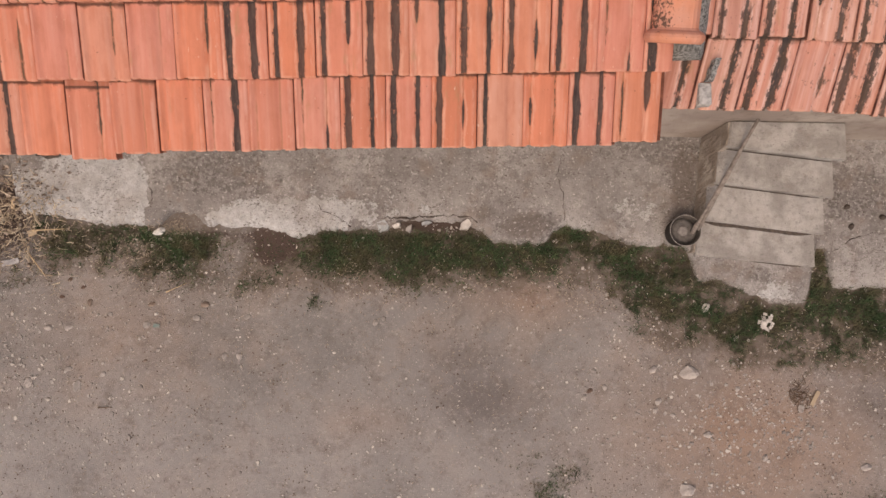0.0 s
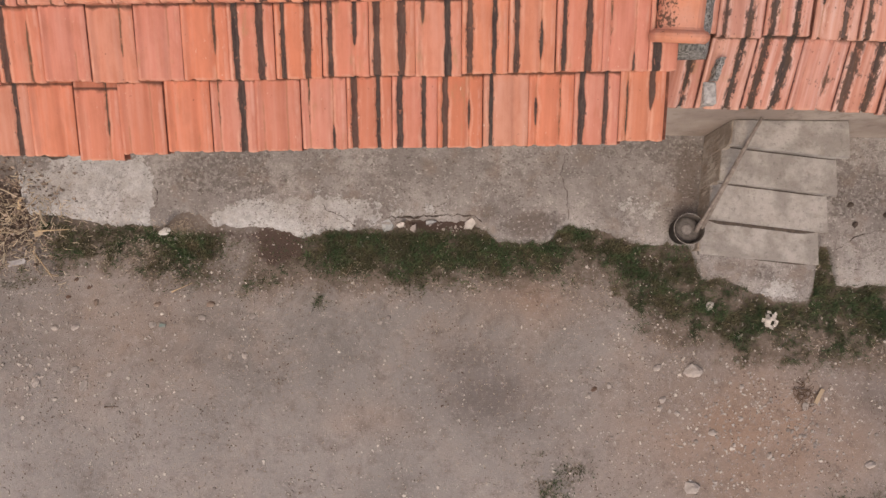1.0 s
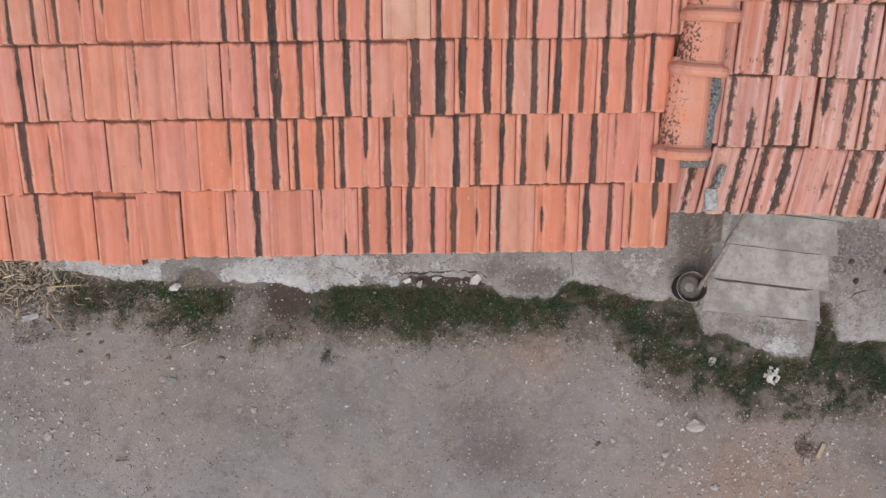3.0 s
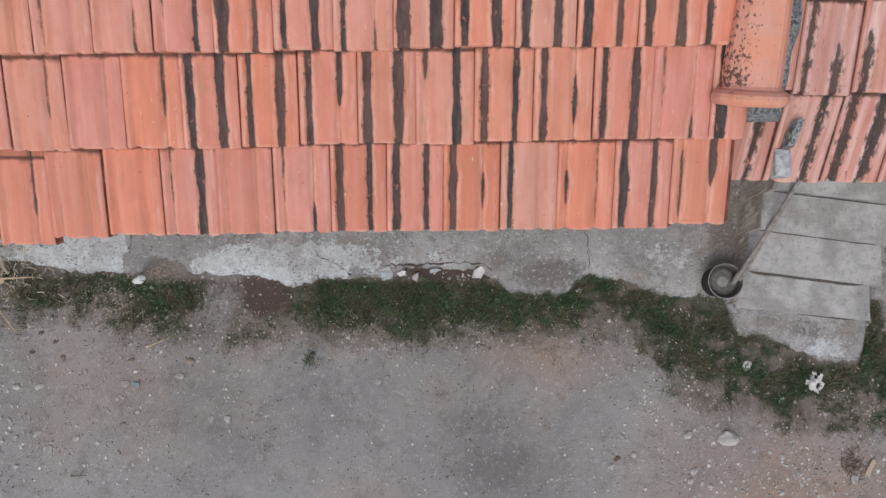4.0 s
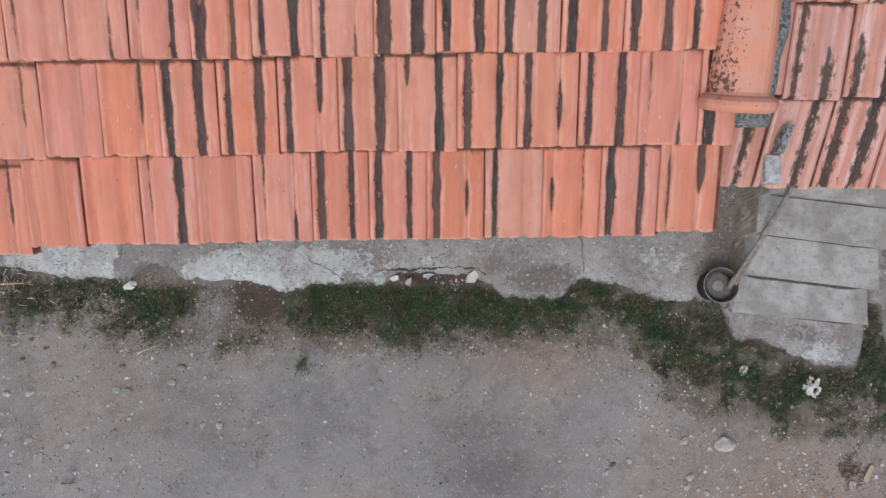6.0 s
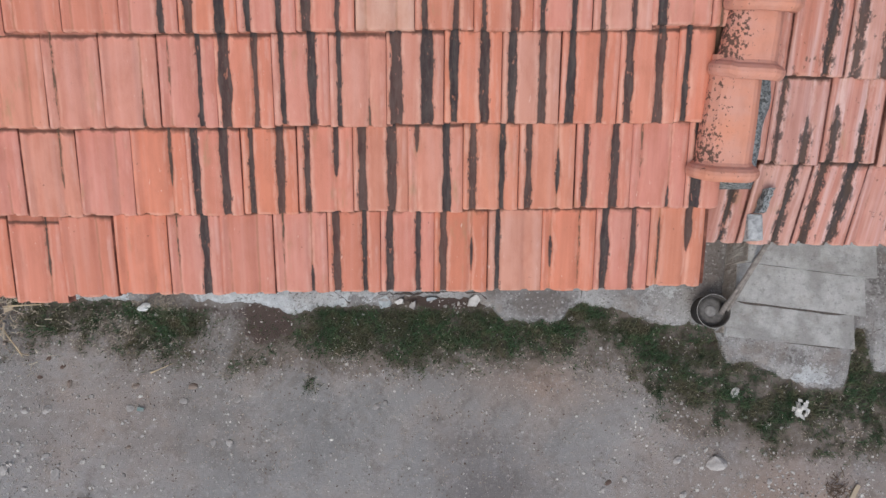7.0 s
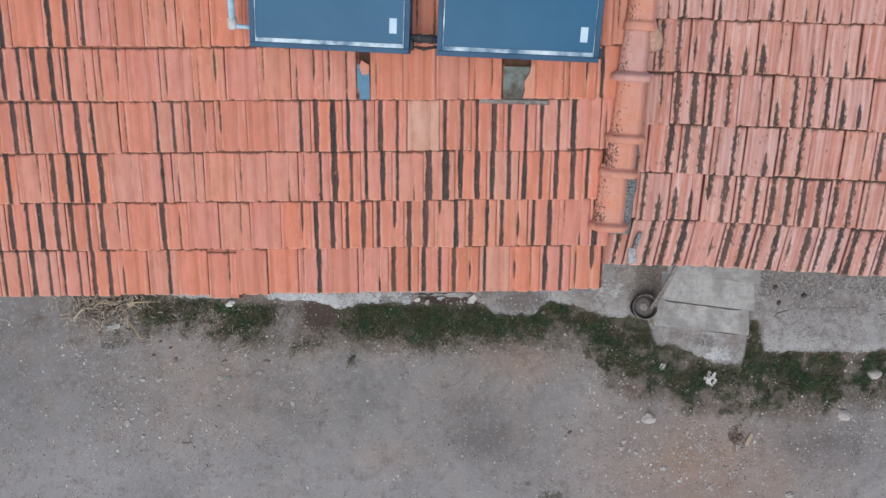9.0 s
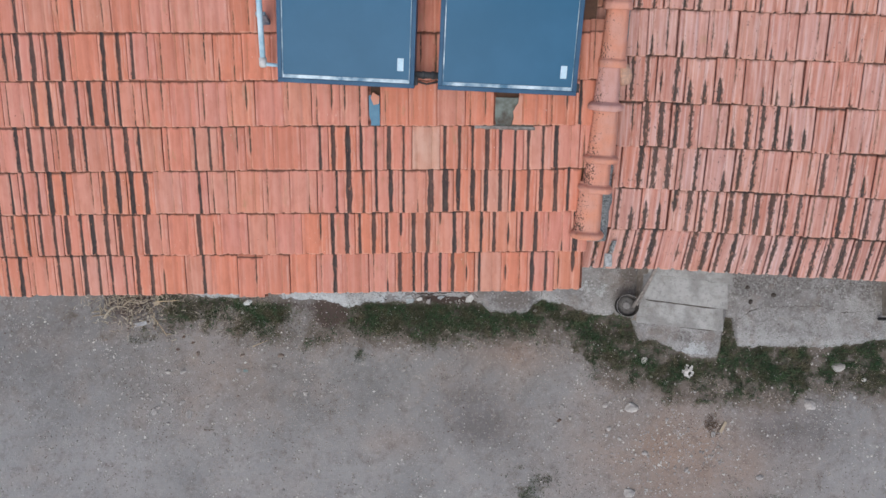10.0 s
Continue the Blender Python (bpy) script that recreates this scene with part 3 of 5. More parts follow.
def grass_cover(x, y, soft=False):
    """0 to 1: how thickly grass and weeds stand."""
    if y < -1.8 or y > 1.0:
        return 0.0
    edge = weed_top(x)
    x += 0.16 * ripple(x, y, 4.5, 60.0) + 0.07 * ripple(x, y, 13.0, 61.0)
    f = 0.55 * ripple(x, y, 3.4, 7.0) + 0.45 * ripple(x, y, 7.5, 2.0) + 0.40 * ripple(x, y, 17.0, 12.0) + 0.28 * ripple(x, y, 38.0, 5.0)
    rise = max(-0.6, min(1.0, (y - south_line(x) + 0.14) / 0.36))
    top = 1 - smooth01(y, edge - 0.05, edge + 0.03)
    along = 0.55 + 0.45 * hump(x, -0.62, 0.42) + 0.5 * hump(x, 0.2, 0.5) + 0.62 * hump(x, 1.0, 0.36) + 0.80 * hump(x, -2.08, 0.25) + 0.08 * hump(x, -2.75, 0.25)
    along += 0.45 * hump(x, 1.42, 0.22) + 0.35 * hump(x, 1.7, 0.4) + 0.4 * hump(x, 2.5, 0.5) + 0.5 * hump(x, 3.5, 0.5) + 0.5 * hump(x, 4.4, 0.7)
    along -= 0.85 * hump(x, -1.62, 0.16) + 0.55 * hump(x, -1.28, 0.17) * smooth01(y, 0.22, 0.44)
    along *= 1 - smooth01(-x, 2.9, 3.6)
    east = smooth01(x, 0.9, 1.5)
    v = rise * min(1.05, along) + (0.80 + 0.40 * east) * f - 0.30 - 0.22 * east - (1.0 if rise < 0 else 0.0)
    v += 0.38 * hump(x, 2.65, 0.45) * hump(y, -0.05, 0.18)
    fine = 0.5 + 0.9 * ripple(x, y, 24.0, 40.0) + 0.5 * ripple(x, y, 60.0, 9.0)
    if soft:
        v = smooth01(v, -0.40, 0.80) * top
    else:
        v = smooth01(v - 0.08 * east, -0.30, 0.85) * (0.10 + 0.88 * max(0.0, min(1.0, fine))) * top
        v = max(v, 0.16 * weed_band(x, y) * top * smooth01(f, -0.3, 0.5))
    v += 0.55 * hump(x, -0.92, 0.09) * hump(y, 0.05, 0.055) * smooth01(f, -0.4, 0.3)
    v += (0.50 * hump(x, 0.98, 0.24) * hump(y, -1.32, 0.20) + 0.6 * hump(x, 3.5, 0.3) * hump(y, -1.5, 0.12)) * smooth01(f, -0.15, 0.4)
    v += 0.6 * hump(x, 1.72, 0.09) * hump(y, -0.06, 0.08) * smooth01(f, -0.3, 0.3)
    return max(0.0, min(1.0, v))


def axis(lo, hi, step, far):
    fine = list(np.arange(lo, hi + step / 2, step))
    out = []
    d, k = step, lo
    while k > -far:
        d *= 1.5
        k -= d
        out.append(k)
    tail = []
    d, k = step, hi
    while k < far:
        d *= 1.5
        k += d
        tail.append(k)
    return out[::-1] + fine + tail


def build_ground():
    xs, ys = axis(-5.2, 5.2, 0.036, 900.0), axis(-2.2, 1.2, 0.036, 900.0)
    verts, moss, rust, damp, humus, dust = [], [], [], [], [], []
    for y in ys:
        for x in xs:
            near = (1 - smooth01(abs(x), 6, 12)) * (1 - smooth01(abs(y), 4, 10))
            z = near * (0.022 * ripple(x, y, 0.9, 1.0) + 0.008 * ripple(x, y, 4.0, 2.0))
            verts.append((x, y, z - 0.005))
            g = grass_cover(x, y, True) if near > 0.5 else 0.3 * (0.5 + 0.5 * ripple(x, y, 0.2))
            moss.append(max(g, (0.52 - 0.16 * smooth01(-x, 1.2, 2.2)) * weed_band(x, y)) if near > 0.5 and -1.0 < y < 1.0 else g)
            r = hump(x, 2.65, 1.05) * hump(y, -1.05, 0.65) + 0.6 * hump(x, 0.85, 0.6) * hump(y, 0.10, 0.18) + 0.35 * hump(x, -2.5, 0.8) * hump(y, -0.2, 0.5)
            r += 0.45 * hump(x, -0.5, 0.3) * hump(y, -0.9, 0.15) + 0.7 * hump(x, 4.0, 0.2) * hump(y, 0.26, 0.06)
            u = 1.35 * hump(x, -1.26, 0.19) * hump(y, 0.50, 0.12) + 1.3 * hump(x, 0.08, 0.26) * hump(y, 0.70, 0.06) + 0.5 * hump(x, -2.0, 0.8) * hump(y, 0.60, 0.06) + 0.4 * hump(x, 1.9, 0.4) * hump(y, 0.42, 0.1) + 1.0 * hump(x, -3.55, 0.36) * hump(y, 0.75, 0.34)
            humus.append(min(1.0, u * (0.5 + 1.0 * (0.5 + 0.5 * ripple(x, y, 6.0, 14.0)))))
            dust.append(smooth01(-y, 0.35, 1.10) * (1 - 0.6 * hump(x, 0.6, 0.7) * hump(y, -0.8, 0.4)) * (0.5 + 0.5 * ripple(x, y, 1.3, 8.0) + 0.2))
            rust.append(min(1.0, r * (0.55 + 0.9 * (0.5 + 0.5 * ripple(x, y, 3.0, 4.0)))))
            d = 0.9 * hump(x, 0.45, 0.32) * hump(y, -0.72, 0.16) + 0.6 * hump(x, 0.3, 0.4) * hump(y, -0.4, 0.2) + 1.0 * hump(x, 0.05, 0.06) * hump(y, -0.185, 0.035) + 0.26 * hump(x, 0.6, 0.8) * hump(y, -0.75, 0.40) + 0.5 * hump(x, 2.20, 0.07) * hump(y, -0.42, 0.04) + 0.5 * hump(x, 1.75, 0.25) * hump(y, 0.0, 0.08)
            d += 0.8 * hump(x, -1.2, 0.22) * hump(y, 0.52, 0.09) + 0.8 * hump(x, 3.9, 0.6) * hump(y, -0.65, 0.3) + 0.5 * hump(x, -4.6, 1.0) * hump(y, 0.2, 0.7)
            d += 0.55 * hump(y, apron_edge(x) - 0.02, 0.05) * (1.0 if abs(x) < 5.5 else 0.0)
            damp.append(min(1.0, d * (0.6 + 0.8 * (0.5 + 0.5 * ripple(x, y, 5.0, 9.0)))))
    nx = len(xs)
    faces = [(j * nx + i, j * nx + i + 1, (j + 1) * nx + i + 1, (j + 1) * nx + i) for j in range(len(ys) - 1) for i in range(nx - 1)]
    me = bpy.data.meshes.new("ground")
    me.from_pydata(verts, [], faces)
    for name, vals in (("moss", moss), ("rust", rust), ("damp", damp), ("humus", humus), ("dust", dust)):
        a = me.attributes.new(name, "FLOAT", "POINT")
        a.data.foreach_set("value", vals)
    for f in me.polygons:
        f.use_smooth = True
    me.materials.append(earth)
    return tagged(new("ground", me), "bare trodden grey-brown earth with grit and small stones", "ground", "", "structure")


build_ground()


def ground_z(x, y):
    return 0.022 * ripple(x, y, 0.9, 1.0) + 0.008 * ripple(x, y, 4.0, 2.0) - 0.005


# ---- concrete apron along the walls ----
WALL_Y = 1.42


def build_apron():
    bm = bmesh.new()
    xs = list(np.arange(-3.5, 6.0, 0.016))
    cols = []
    for x in xs:
        e = apron_edge(x)
        col = []
        for k in range(9):
            f = k / 8
            y = e + (WALL_Y + 0.1 - e) * f ** 1.5
            z = 0.055 + 0.045 * f + 0.008 * ripple(x, y, 2.0, 6.0) + 0.006 * ripple(x, y, 11.0, 2.0)
            z -= 0.055 * (1 - smooth01(f, 0.0, 0.12)) * (0.6 + 0.5 * ripple(x, y, 6.0))
            z -= 0.035 * smooth01(x, 2.1, 2.3) * (1 - smooth01(x, 3.05, 3.2)) * (1 - smooth01(y, 0.4, 0.55))
            col.append(bm.verts.new((x, y, z)))
        foot = bm.verts.new((x, e - 0.012, -0.06))
        cols.append([foot] + col)
    for a, b in zip(cols, cols[1:]):
        for k in range(9):
            bm.faces.new((a[k], b[k], b[k + 1], a[k + 1]))
    for c in (cols[0], cols[-1]):
        low = bm.verts.new((c[-1].co.x, c[-1].co.y, -0.06))
        bm.faces.new([*c, low])
    bmesh.ops.recalc_face_normals(bm, faces=bm.faces[:])
    pale, stony_shade, worn, grime = [], [], [], []
    for v in bm.verts:
        x, y, _ = v.co
        e = apron_edge(x)
        p = 1.0 * smooth01(-x, 2.22, 2.36) * hump(x, -2.7, 0.75) * hump(y, 0.90, 0.42) + 0.80 * hump(y, 0.72, 0.15) * hump(x, -1.55, 0.36) + 0.85 * hump(x, -1.0, 0.34) * hump(y, 0.74, 0.19) + 0.38 * hump(x, -0.4, 0.5) * hump(y, 0.82, 0.22) + 0.12 * hump(x, 0.2, 0.4) * hump(y, 0.9, 0.2)
        p += 0.45 * hump(x, 1.7, 0.25) * hump(y, 0.8, 0.25) + 0.6 * hump(x, 2.85, 0.25) * hump(y, 0.2, 0.12)
        # the (1.9, 1.35) term paints occlusion at the wall foot together with stain
        d = 0.85 * smooth01(x, -2.34, -2.22) * hump(x, -1.75, 0.62) * hump(y, 1.10, 0.24) + 1.0 * hump(x, 0.92, 0.2) * hump(y, 0.68, 0.13) + 0.45 * hump(x, 0.6, 0.25) * hump(y, 0.65, 0.12) + 0.75 * hump(x, 1.9, 0.5) * hump(y, 1.35, 0.2) + 0.5 * hump(x, 2.15, 0.2) * hump(y, 0.95, 0.25)
        # the (2.8, 0.33) term: dirt and painted shade before the first tread
        d += 0.66 * smooth01(x, 3.12, 3.3) * hump(y, 1.0, 0.30) + 0.95 * hump(x, 2.8, 0.25) * hump(y, 0.33, 0.07) + 0.4 * hump(x, 2.4, 0.2) * hump(y, 0.4, 0.06)
        worn.append(smooth01(x, 3.2, 3.45) * (1 - smooth01(y, 0.60, 0.72)) + 0.55 * hump(x, 0.0, 0.55) * hump(y, 0.86, 0.25) + 0.6 * hump(x, 1.65, 0.35) * hump(y, 0.85, 0.3))
        pale.append(p)
        stony_shade.append(d)
        grime.append(1.1 * hump(x, 0.80, 0.22) * hump(y, 0.70, 0.12) + 0.75 * hump(x, 0.45, 0.10) * hump(y, 0.80, 0.08) + 0.5 * hump(x, 2.05, 0.2) * hump(y, 0.62, 0.12) + 0.95 * hump(x, 2.08, 0.12) * hump(y, 1.1, 0.32))
    me = mesh_of("apron_pavement", bm, apron_mat, True)
    for key, vals in (("pale", pale), ("stony_shade", stony_shade), ("worn", worn), ("grime", grime)):
        me.attributes.new(key, "FLOAT", "POINT").data.foreach_set("value", vals)
    ob = new("apron_pavement", me)
    return tagged(ob, "cracked and stained old concrete apron along the house wall", "pavement", "", "structure")


build_apron()


def crack(points, width, name="crack", seed=0):
    """A soil-filled crack: a thin ragged dark line lying in the concrete."""
    rnd = random.Random(seed)
    bm = bmesh.new()
    cols = []
    for (x0, y0), (x1, y1) in zip(points, points[1:]):
        n = max(2, int(math.hypot(x1 - x0, y1 - y0) / 0.025))
        for k in range(n):
            f = k / n
            x, y = x0 + (x1 - x0) * f + rnd.gauss(0, 0.005), y0 + (y1 - y0) * f + rnd.gauss(0, 0.005)
            e = apron_edge(x)
            g = max(0.0, min(1.0, (y - e) / (WALL_Y + 0.1 - e))) ** (1 / 1.5)
            z = 0.055 + 0.045 * g + 0.008 * ripple(x, y, 2.0, 6.0) + 0.006 * ripple(x, y, 11.0, 2.0)
            d = Vector((y1 - y0, x0 - x1, 0)).normalized() * width * rnd.uniform(0.25, 1.0)
            c = Vector((x, y, z + 0.003))
            cols.append((bm.verts.new(c - d - Vector((0, 0, 0.006))), bm.verts.new(c), bm.verts.new(c + d - Vector((0, 0, 0.006)))))
    for a, b in zip(cols, cols[1:]):
        for k in range(2):
            bm.faces.new((a[k], a[k + 1], b[k + 1], b[k]))
    return tagged(new(name, mesh_of(name, bm, soil_shade_mat)), "thin dark crack and gap line in the concrete apron", "crack", "", "structure")


crack(((1.09, 1.30), (1.05, 1.12), (1.10, 0.95), (1.12, 0.72)), 0.008, "trim_crack_1", 1)
crack(((-0.92, 0.86), (-0.86, 0.80), (-0.72, 0.74), (-0.62, 0.66)), 0.007, "trim_crack_2", 2)
crack(((-0.42, 0.745), (-0.15, 0.755), (0.1, 0.78), (0.35, 0.77), (0.42, 0.70)), 0.012, "trim_crack_3", 3)
crack(((3.30, 0.52), (3.45, 0.63), (3.62, 0.68), (3.8, 0.68), (4.2, 0.70), (4.45, 0.63), (4.85, 0.66)), 0.007, "trim_crack_4", 4)
# wide dark strip standing in for the dark gap under the eave
crack(((-3.22, 1.24), (-3.10, 1.22), (-2.98, 1.24)), 0.035, "trim_gap_strip", 6)
crack(((-2.28, 0.98), (-2.25, 0.88), (-2.3, 0.80)), 0.006, "trim_crack_5", 5)

# ---- house ----
house = empty("house", (0, WALL_Y, 0), "low plastered house under two weathered clay tile roofs", "house")
SLOPE = 0.42
ANGLE = math.atan(SLOPE)


def roof_z(y, drop=0.0):
    return 2.82 + SLOPE * (y - 0.70) - drop


def build_walls():
    def wall(x0, x1, y0, y1, top0, top1):
        bm = bmesh.new()
        low = [(x0, y0, -0.1), (x1, y0, -0.1), (x1, y1, -0.1), (x0, y1, -0.1)]
        high = [(x0, y0, top0), (x1, y0, top0), (x1, y1, top1), (x0, y1, top1)]
        prism(bm, low, high)
        return part("wall", bm, plaster, house, "stained grey plaster wall")
    r = 0.17
    south = roof_z(WALL_Y) - 0.12
    wall(-5.0, 1.0, WALL_Y, WALL_Y + 0.25, south, south + 0.1)
    wall(1.003, 6.0, WALL_Y + 0.03, WALL_Y + 0.25, south - r, south - r + 0.08)
    north = 7.6
    wall(-5.0, 6.0, north, north + 0.25, south, south - 0.1)
    ridge = roof_z(4.6) - 0.15
    for x, drop in ((-5.0, 0.0), (5.75, r)):
        bm = bmesh.new()
        y0, y1, ym = WALL_Y + 0.253, north - 0.003, 4.6
        a = roof_z(y0) - 0.13 - drop
        low = [(x, y0, -0.1), (x, y1, -0.1), (x, y1, a), (x, ym, ridge - drop), (x, y0, a)]
        prism(bm, low, [(p[0] + 0.25, p[1], p[2]) for p in low])
        part("wall", bm, plaster, house, "stained grey plaster gable wall")


build_walls()


def deck(x0, x1, eave, drop, ridge=4.6):
    """Boarding under the tiles, both slopes."""
    bm = bmesh.new()
    pts = []
    for y in (eave, ridge):
        pts.append((y, roof_z(y, drop + 0.055)))
    back = 2 * ridge - eave
    pts.append((back, roof_z(eave, drop + 0.055)))
    low = [(x0, y, z - 0.03) for y, z in pts]
    up = [(x0, y, z) for y, z in pts]
    ring = low + up[::-1]
    prism(bm, ring, [(x1, p[1], p[2]) for p in ring])
    return part("roof", bm, deck_mat, house, "clay tile roof on dark boards")


RIGHT_DROP = 0.14
roof_left = deck(-5.2, 1.0, 0.76, 0.0)
roof_right = deck(0.903, 6.2, 0.96, RIGHT_DROP)


def tile_mesh(name, material, width=TILE_W, seed=0, lean=0.0, scallop=0.004):
    """An interlocking clay tile: two grooves, raised pans, rolled side lap, rounded lower edge."""
    rnd = random.Random(seed)
    w = width
    full = [(0.0, -0.004), (0.0008, 0.015), (0.006, 0.0215), (0.018, 0.0205), (0.0265, 0.0125), (0.0405, 0.0125), (0.048, 0.0190), (0.067, 0.0225), (0.087, 0.0240), (0.108, 0.0225), (0.1225, 0.0190), (0.1285, 0.0125), (0.1435, 0.0125),
            (0.151, 0.0195), (0.170, 0.0225), (0.1905, 0.0190), (0.1938, 0.016), (0.1946, 0.003), (0.211, -0.002)]
    if w > TILE_W:
        full = [(p * (w + 0.0005) / TILE_W, h) for p, h in full]
    prof = full if w >= TILE_W else [p for p in full if p[0] < w - 0.004] + [(w - 0.001, 0.006)]
    bm = bmesh.new()
    rows = []
    for y, dz, dip in ((0.0, -0.012, 1.0), (0.001, -0.004, 0.4), (0.007, 0.0, 0.0), (TILE_L * 0.5, 0.0, 0.0), (TILE_L, 0.0, 0.0)):
        bow = 0.002 * rnd.uniform(-1, 1)
        rows.append([bm.verts.new((x + lean * y, y + (0.002 * rnd.uniform(-1, 1) + (scallop if z < 0.014 else 0.0) if y < 0.01 else 0), (z * (1 - dip) if dip == 1.0 else z) + dz + bow)) for x, z in prof])
    for a, b in zip(rows, rows[1:]):
        for k in range(len(prof) - 1):
            bm.faces.new((a[k], a[k + 1], b[k + 1], b[k]))
    for f in bm.faces:
        f.smooth = True
    me = bpy.data.meshes.new(name)
    bm.normal_update()
    bm.to_mesh(me)
    bm.free()
    me.materials.append(material)
    local = [c for v in me.vertices for c in (v.co.x - lean * v.co.y, v.co.y, v.co.z)]
    me.attributes.new("local", "FLOAT_VECTOR", "POINT").data.foreach_set("vector", local)
    return me


LEFT_TILES = [tile_mesh("tile", clay, TILE_W, s) for s in range(4)]
RIGHT_TILES = [[tile_mesh("old_tile", clay_old, TILE_W + 0.0035, s + 9, lean, 0.009) for s in range(3)] for lean in (0.135, 0.01, 0.0, -0.03)]
HALF_LEFT = tile_mesh("half_tile", clay, 0.125, 3)

# grade of growth in the left and right groove, tile by tile from the west, course by course from the eave
LEFT_COURSES = (
    (-3.241, "23 11 22 32 22 33 10 02 00 01 00 00 13 00 1e 32 32 3d 20 d1 32 1t"),
    (-3.335, "12 22 22 32 33 32 31 00 31 00 01 00 01 33 23 2t 33 s3 32 2d 23 1e 3h"),
    (-3.212, "22 22 33 01 33 33 00 02 11 00 10 01 12 42 23 21 44 33 33 32 33 2h"),
    (-3.120, "03 33 13 20 23 20 10 22 21 10 00 02 33 22 32 0p 22 23 22 22 30 1h"),
    (-3.033, "11 33 32 33 21 11 00 10 11 00 10 11 11"),
    (-3.100, "02 33 23 00 33 21 10 11 11 00 00 10 11 00 00 11 10 00 11 10 11 1h"),
    (-2.980, "02 00 12 01 00 00 00 00 11 00 10 00 10 01 00 00 10 11 00 11"),
    (-3.100, "00 10 00 11 00 00 01 00 00 10 00 10 00 10 01 00 00 10 11 00 11"),
)
RIGHT_COURSES = (
    (1.190, "02 33 0d 33 23 d3 23 33 33 32 22"),
    (1.043, "0t 2f ff t3 22 33 33 22 11 32 22"),
    (1.070, "1f 03 33 12 0f 22 00 01 21 2f 12"),
    (1.194, "01 33 22 01 f2 23 ff 01 11 1f 1e"),
    (1.062, "1e 22 d2 ff f1 0e ee e0 1e 01 e2"),
    (1.178, "1e e1 e0 1e 0e ee 01 0e e0 01 1e"),
    (1.060, "e1 2e 1e e0 21 11 0e 10 e1 01 10"),
    (1.178, "1e 1e 12 e0 1e 11 01 e0 11 01 e0"),
)


RUNS = {"t": (2.3, 0.45, 1.2), "s": (1.7, 0.70, 1.2), "d": (1.45, 0.26, 0.64), "f": (2.7, -0.3, 0.55), "e": (1.7, -0.3, 0.30)}


def groove(mark, rnd):
    """Grade and run of the growth in a groove: a digit runs the whole tile, t and s from the top, f and e from the foot, d is a dab between."""
    if mark in RUNS:
        grade, low, high = RUNS[mark]
        return grade * rnd.uniform(0.85, 1.15), low + rnd.uniform(-0.1, 0.1), high + rnd.uniform(-0.1, 0.1)
    if mark in "hp0":
        return 0.0, -0.3, 1.3
    grade = float(mark)
    if grade < 1.5:
        low = rnd.choice((-0.3, -0.3, 0.15, 0.4))
        return grade + rnd.uniform(-0.2, 0.25), low, min(1.3, low + rnd.uniform(0.5, 1.6))
    return grade + rnd.uniform(-0.25, 0.25), -0.4, 1.5


def course_left(k, x):
    y = 0.707 + 0.2825 * k + (0.0285 - 0.0022 * k) * x
    if k == 0:
        y += 0.016 * smooth01(x, 0.6, 1.0) - 0.012 * hump(x, -1.38, 0.12)
    return y


def course_right(k, x):
    return 0.889 + 0.2865 * k + (-0.029 + 0.003 * k) * (x - 2.3)


def lay_tile(me, x, y, drop, roof, rnd, code="00", tone=0.0, yaw=0.0, fuss=1.0):
    ob = new("tile", me)
    ob.parent = roof
    lift = 0.028
    z = roof_z(y, drop) - 0.021
    m = Matrix.Translation((x, y, z)) @ Euler((ANGLE - math.atan(lift / 0.311), 0, 0)).to_matrix().to_4x4()
    turn = pose(0, 0, 0, rnd.gauss(0, 0.35) * fuss, rnd.gauss(0, 0.28) * fuss, yaw + rnd.gauss(0, 0.22) * fuss)
    ob.matrix_basis = m @ turn
    ob["tone"] = float(tone)
    for key, mark in zip("ab", code):
        ob["stain_" + key], ob["low_" + key], ob["high_" + key] = groove(mark, rnd)
    return ob


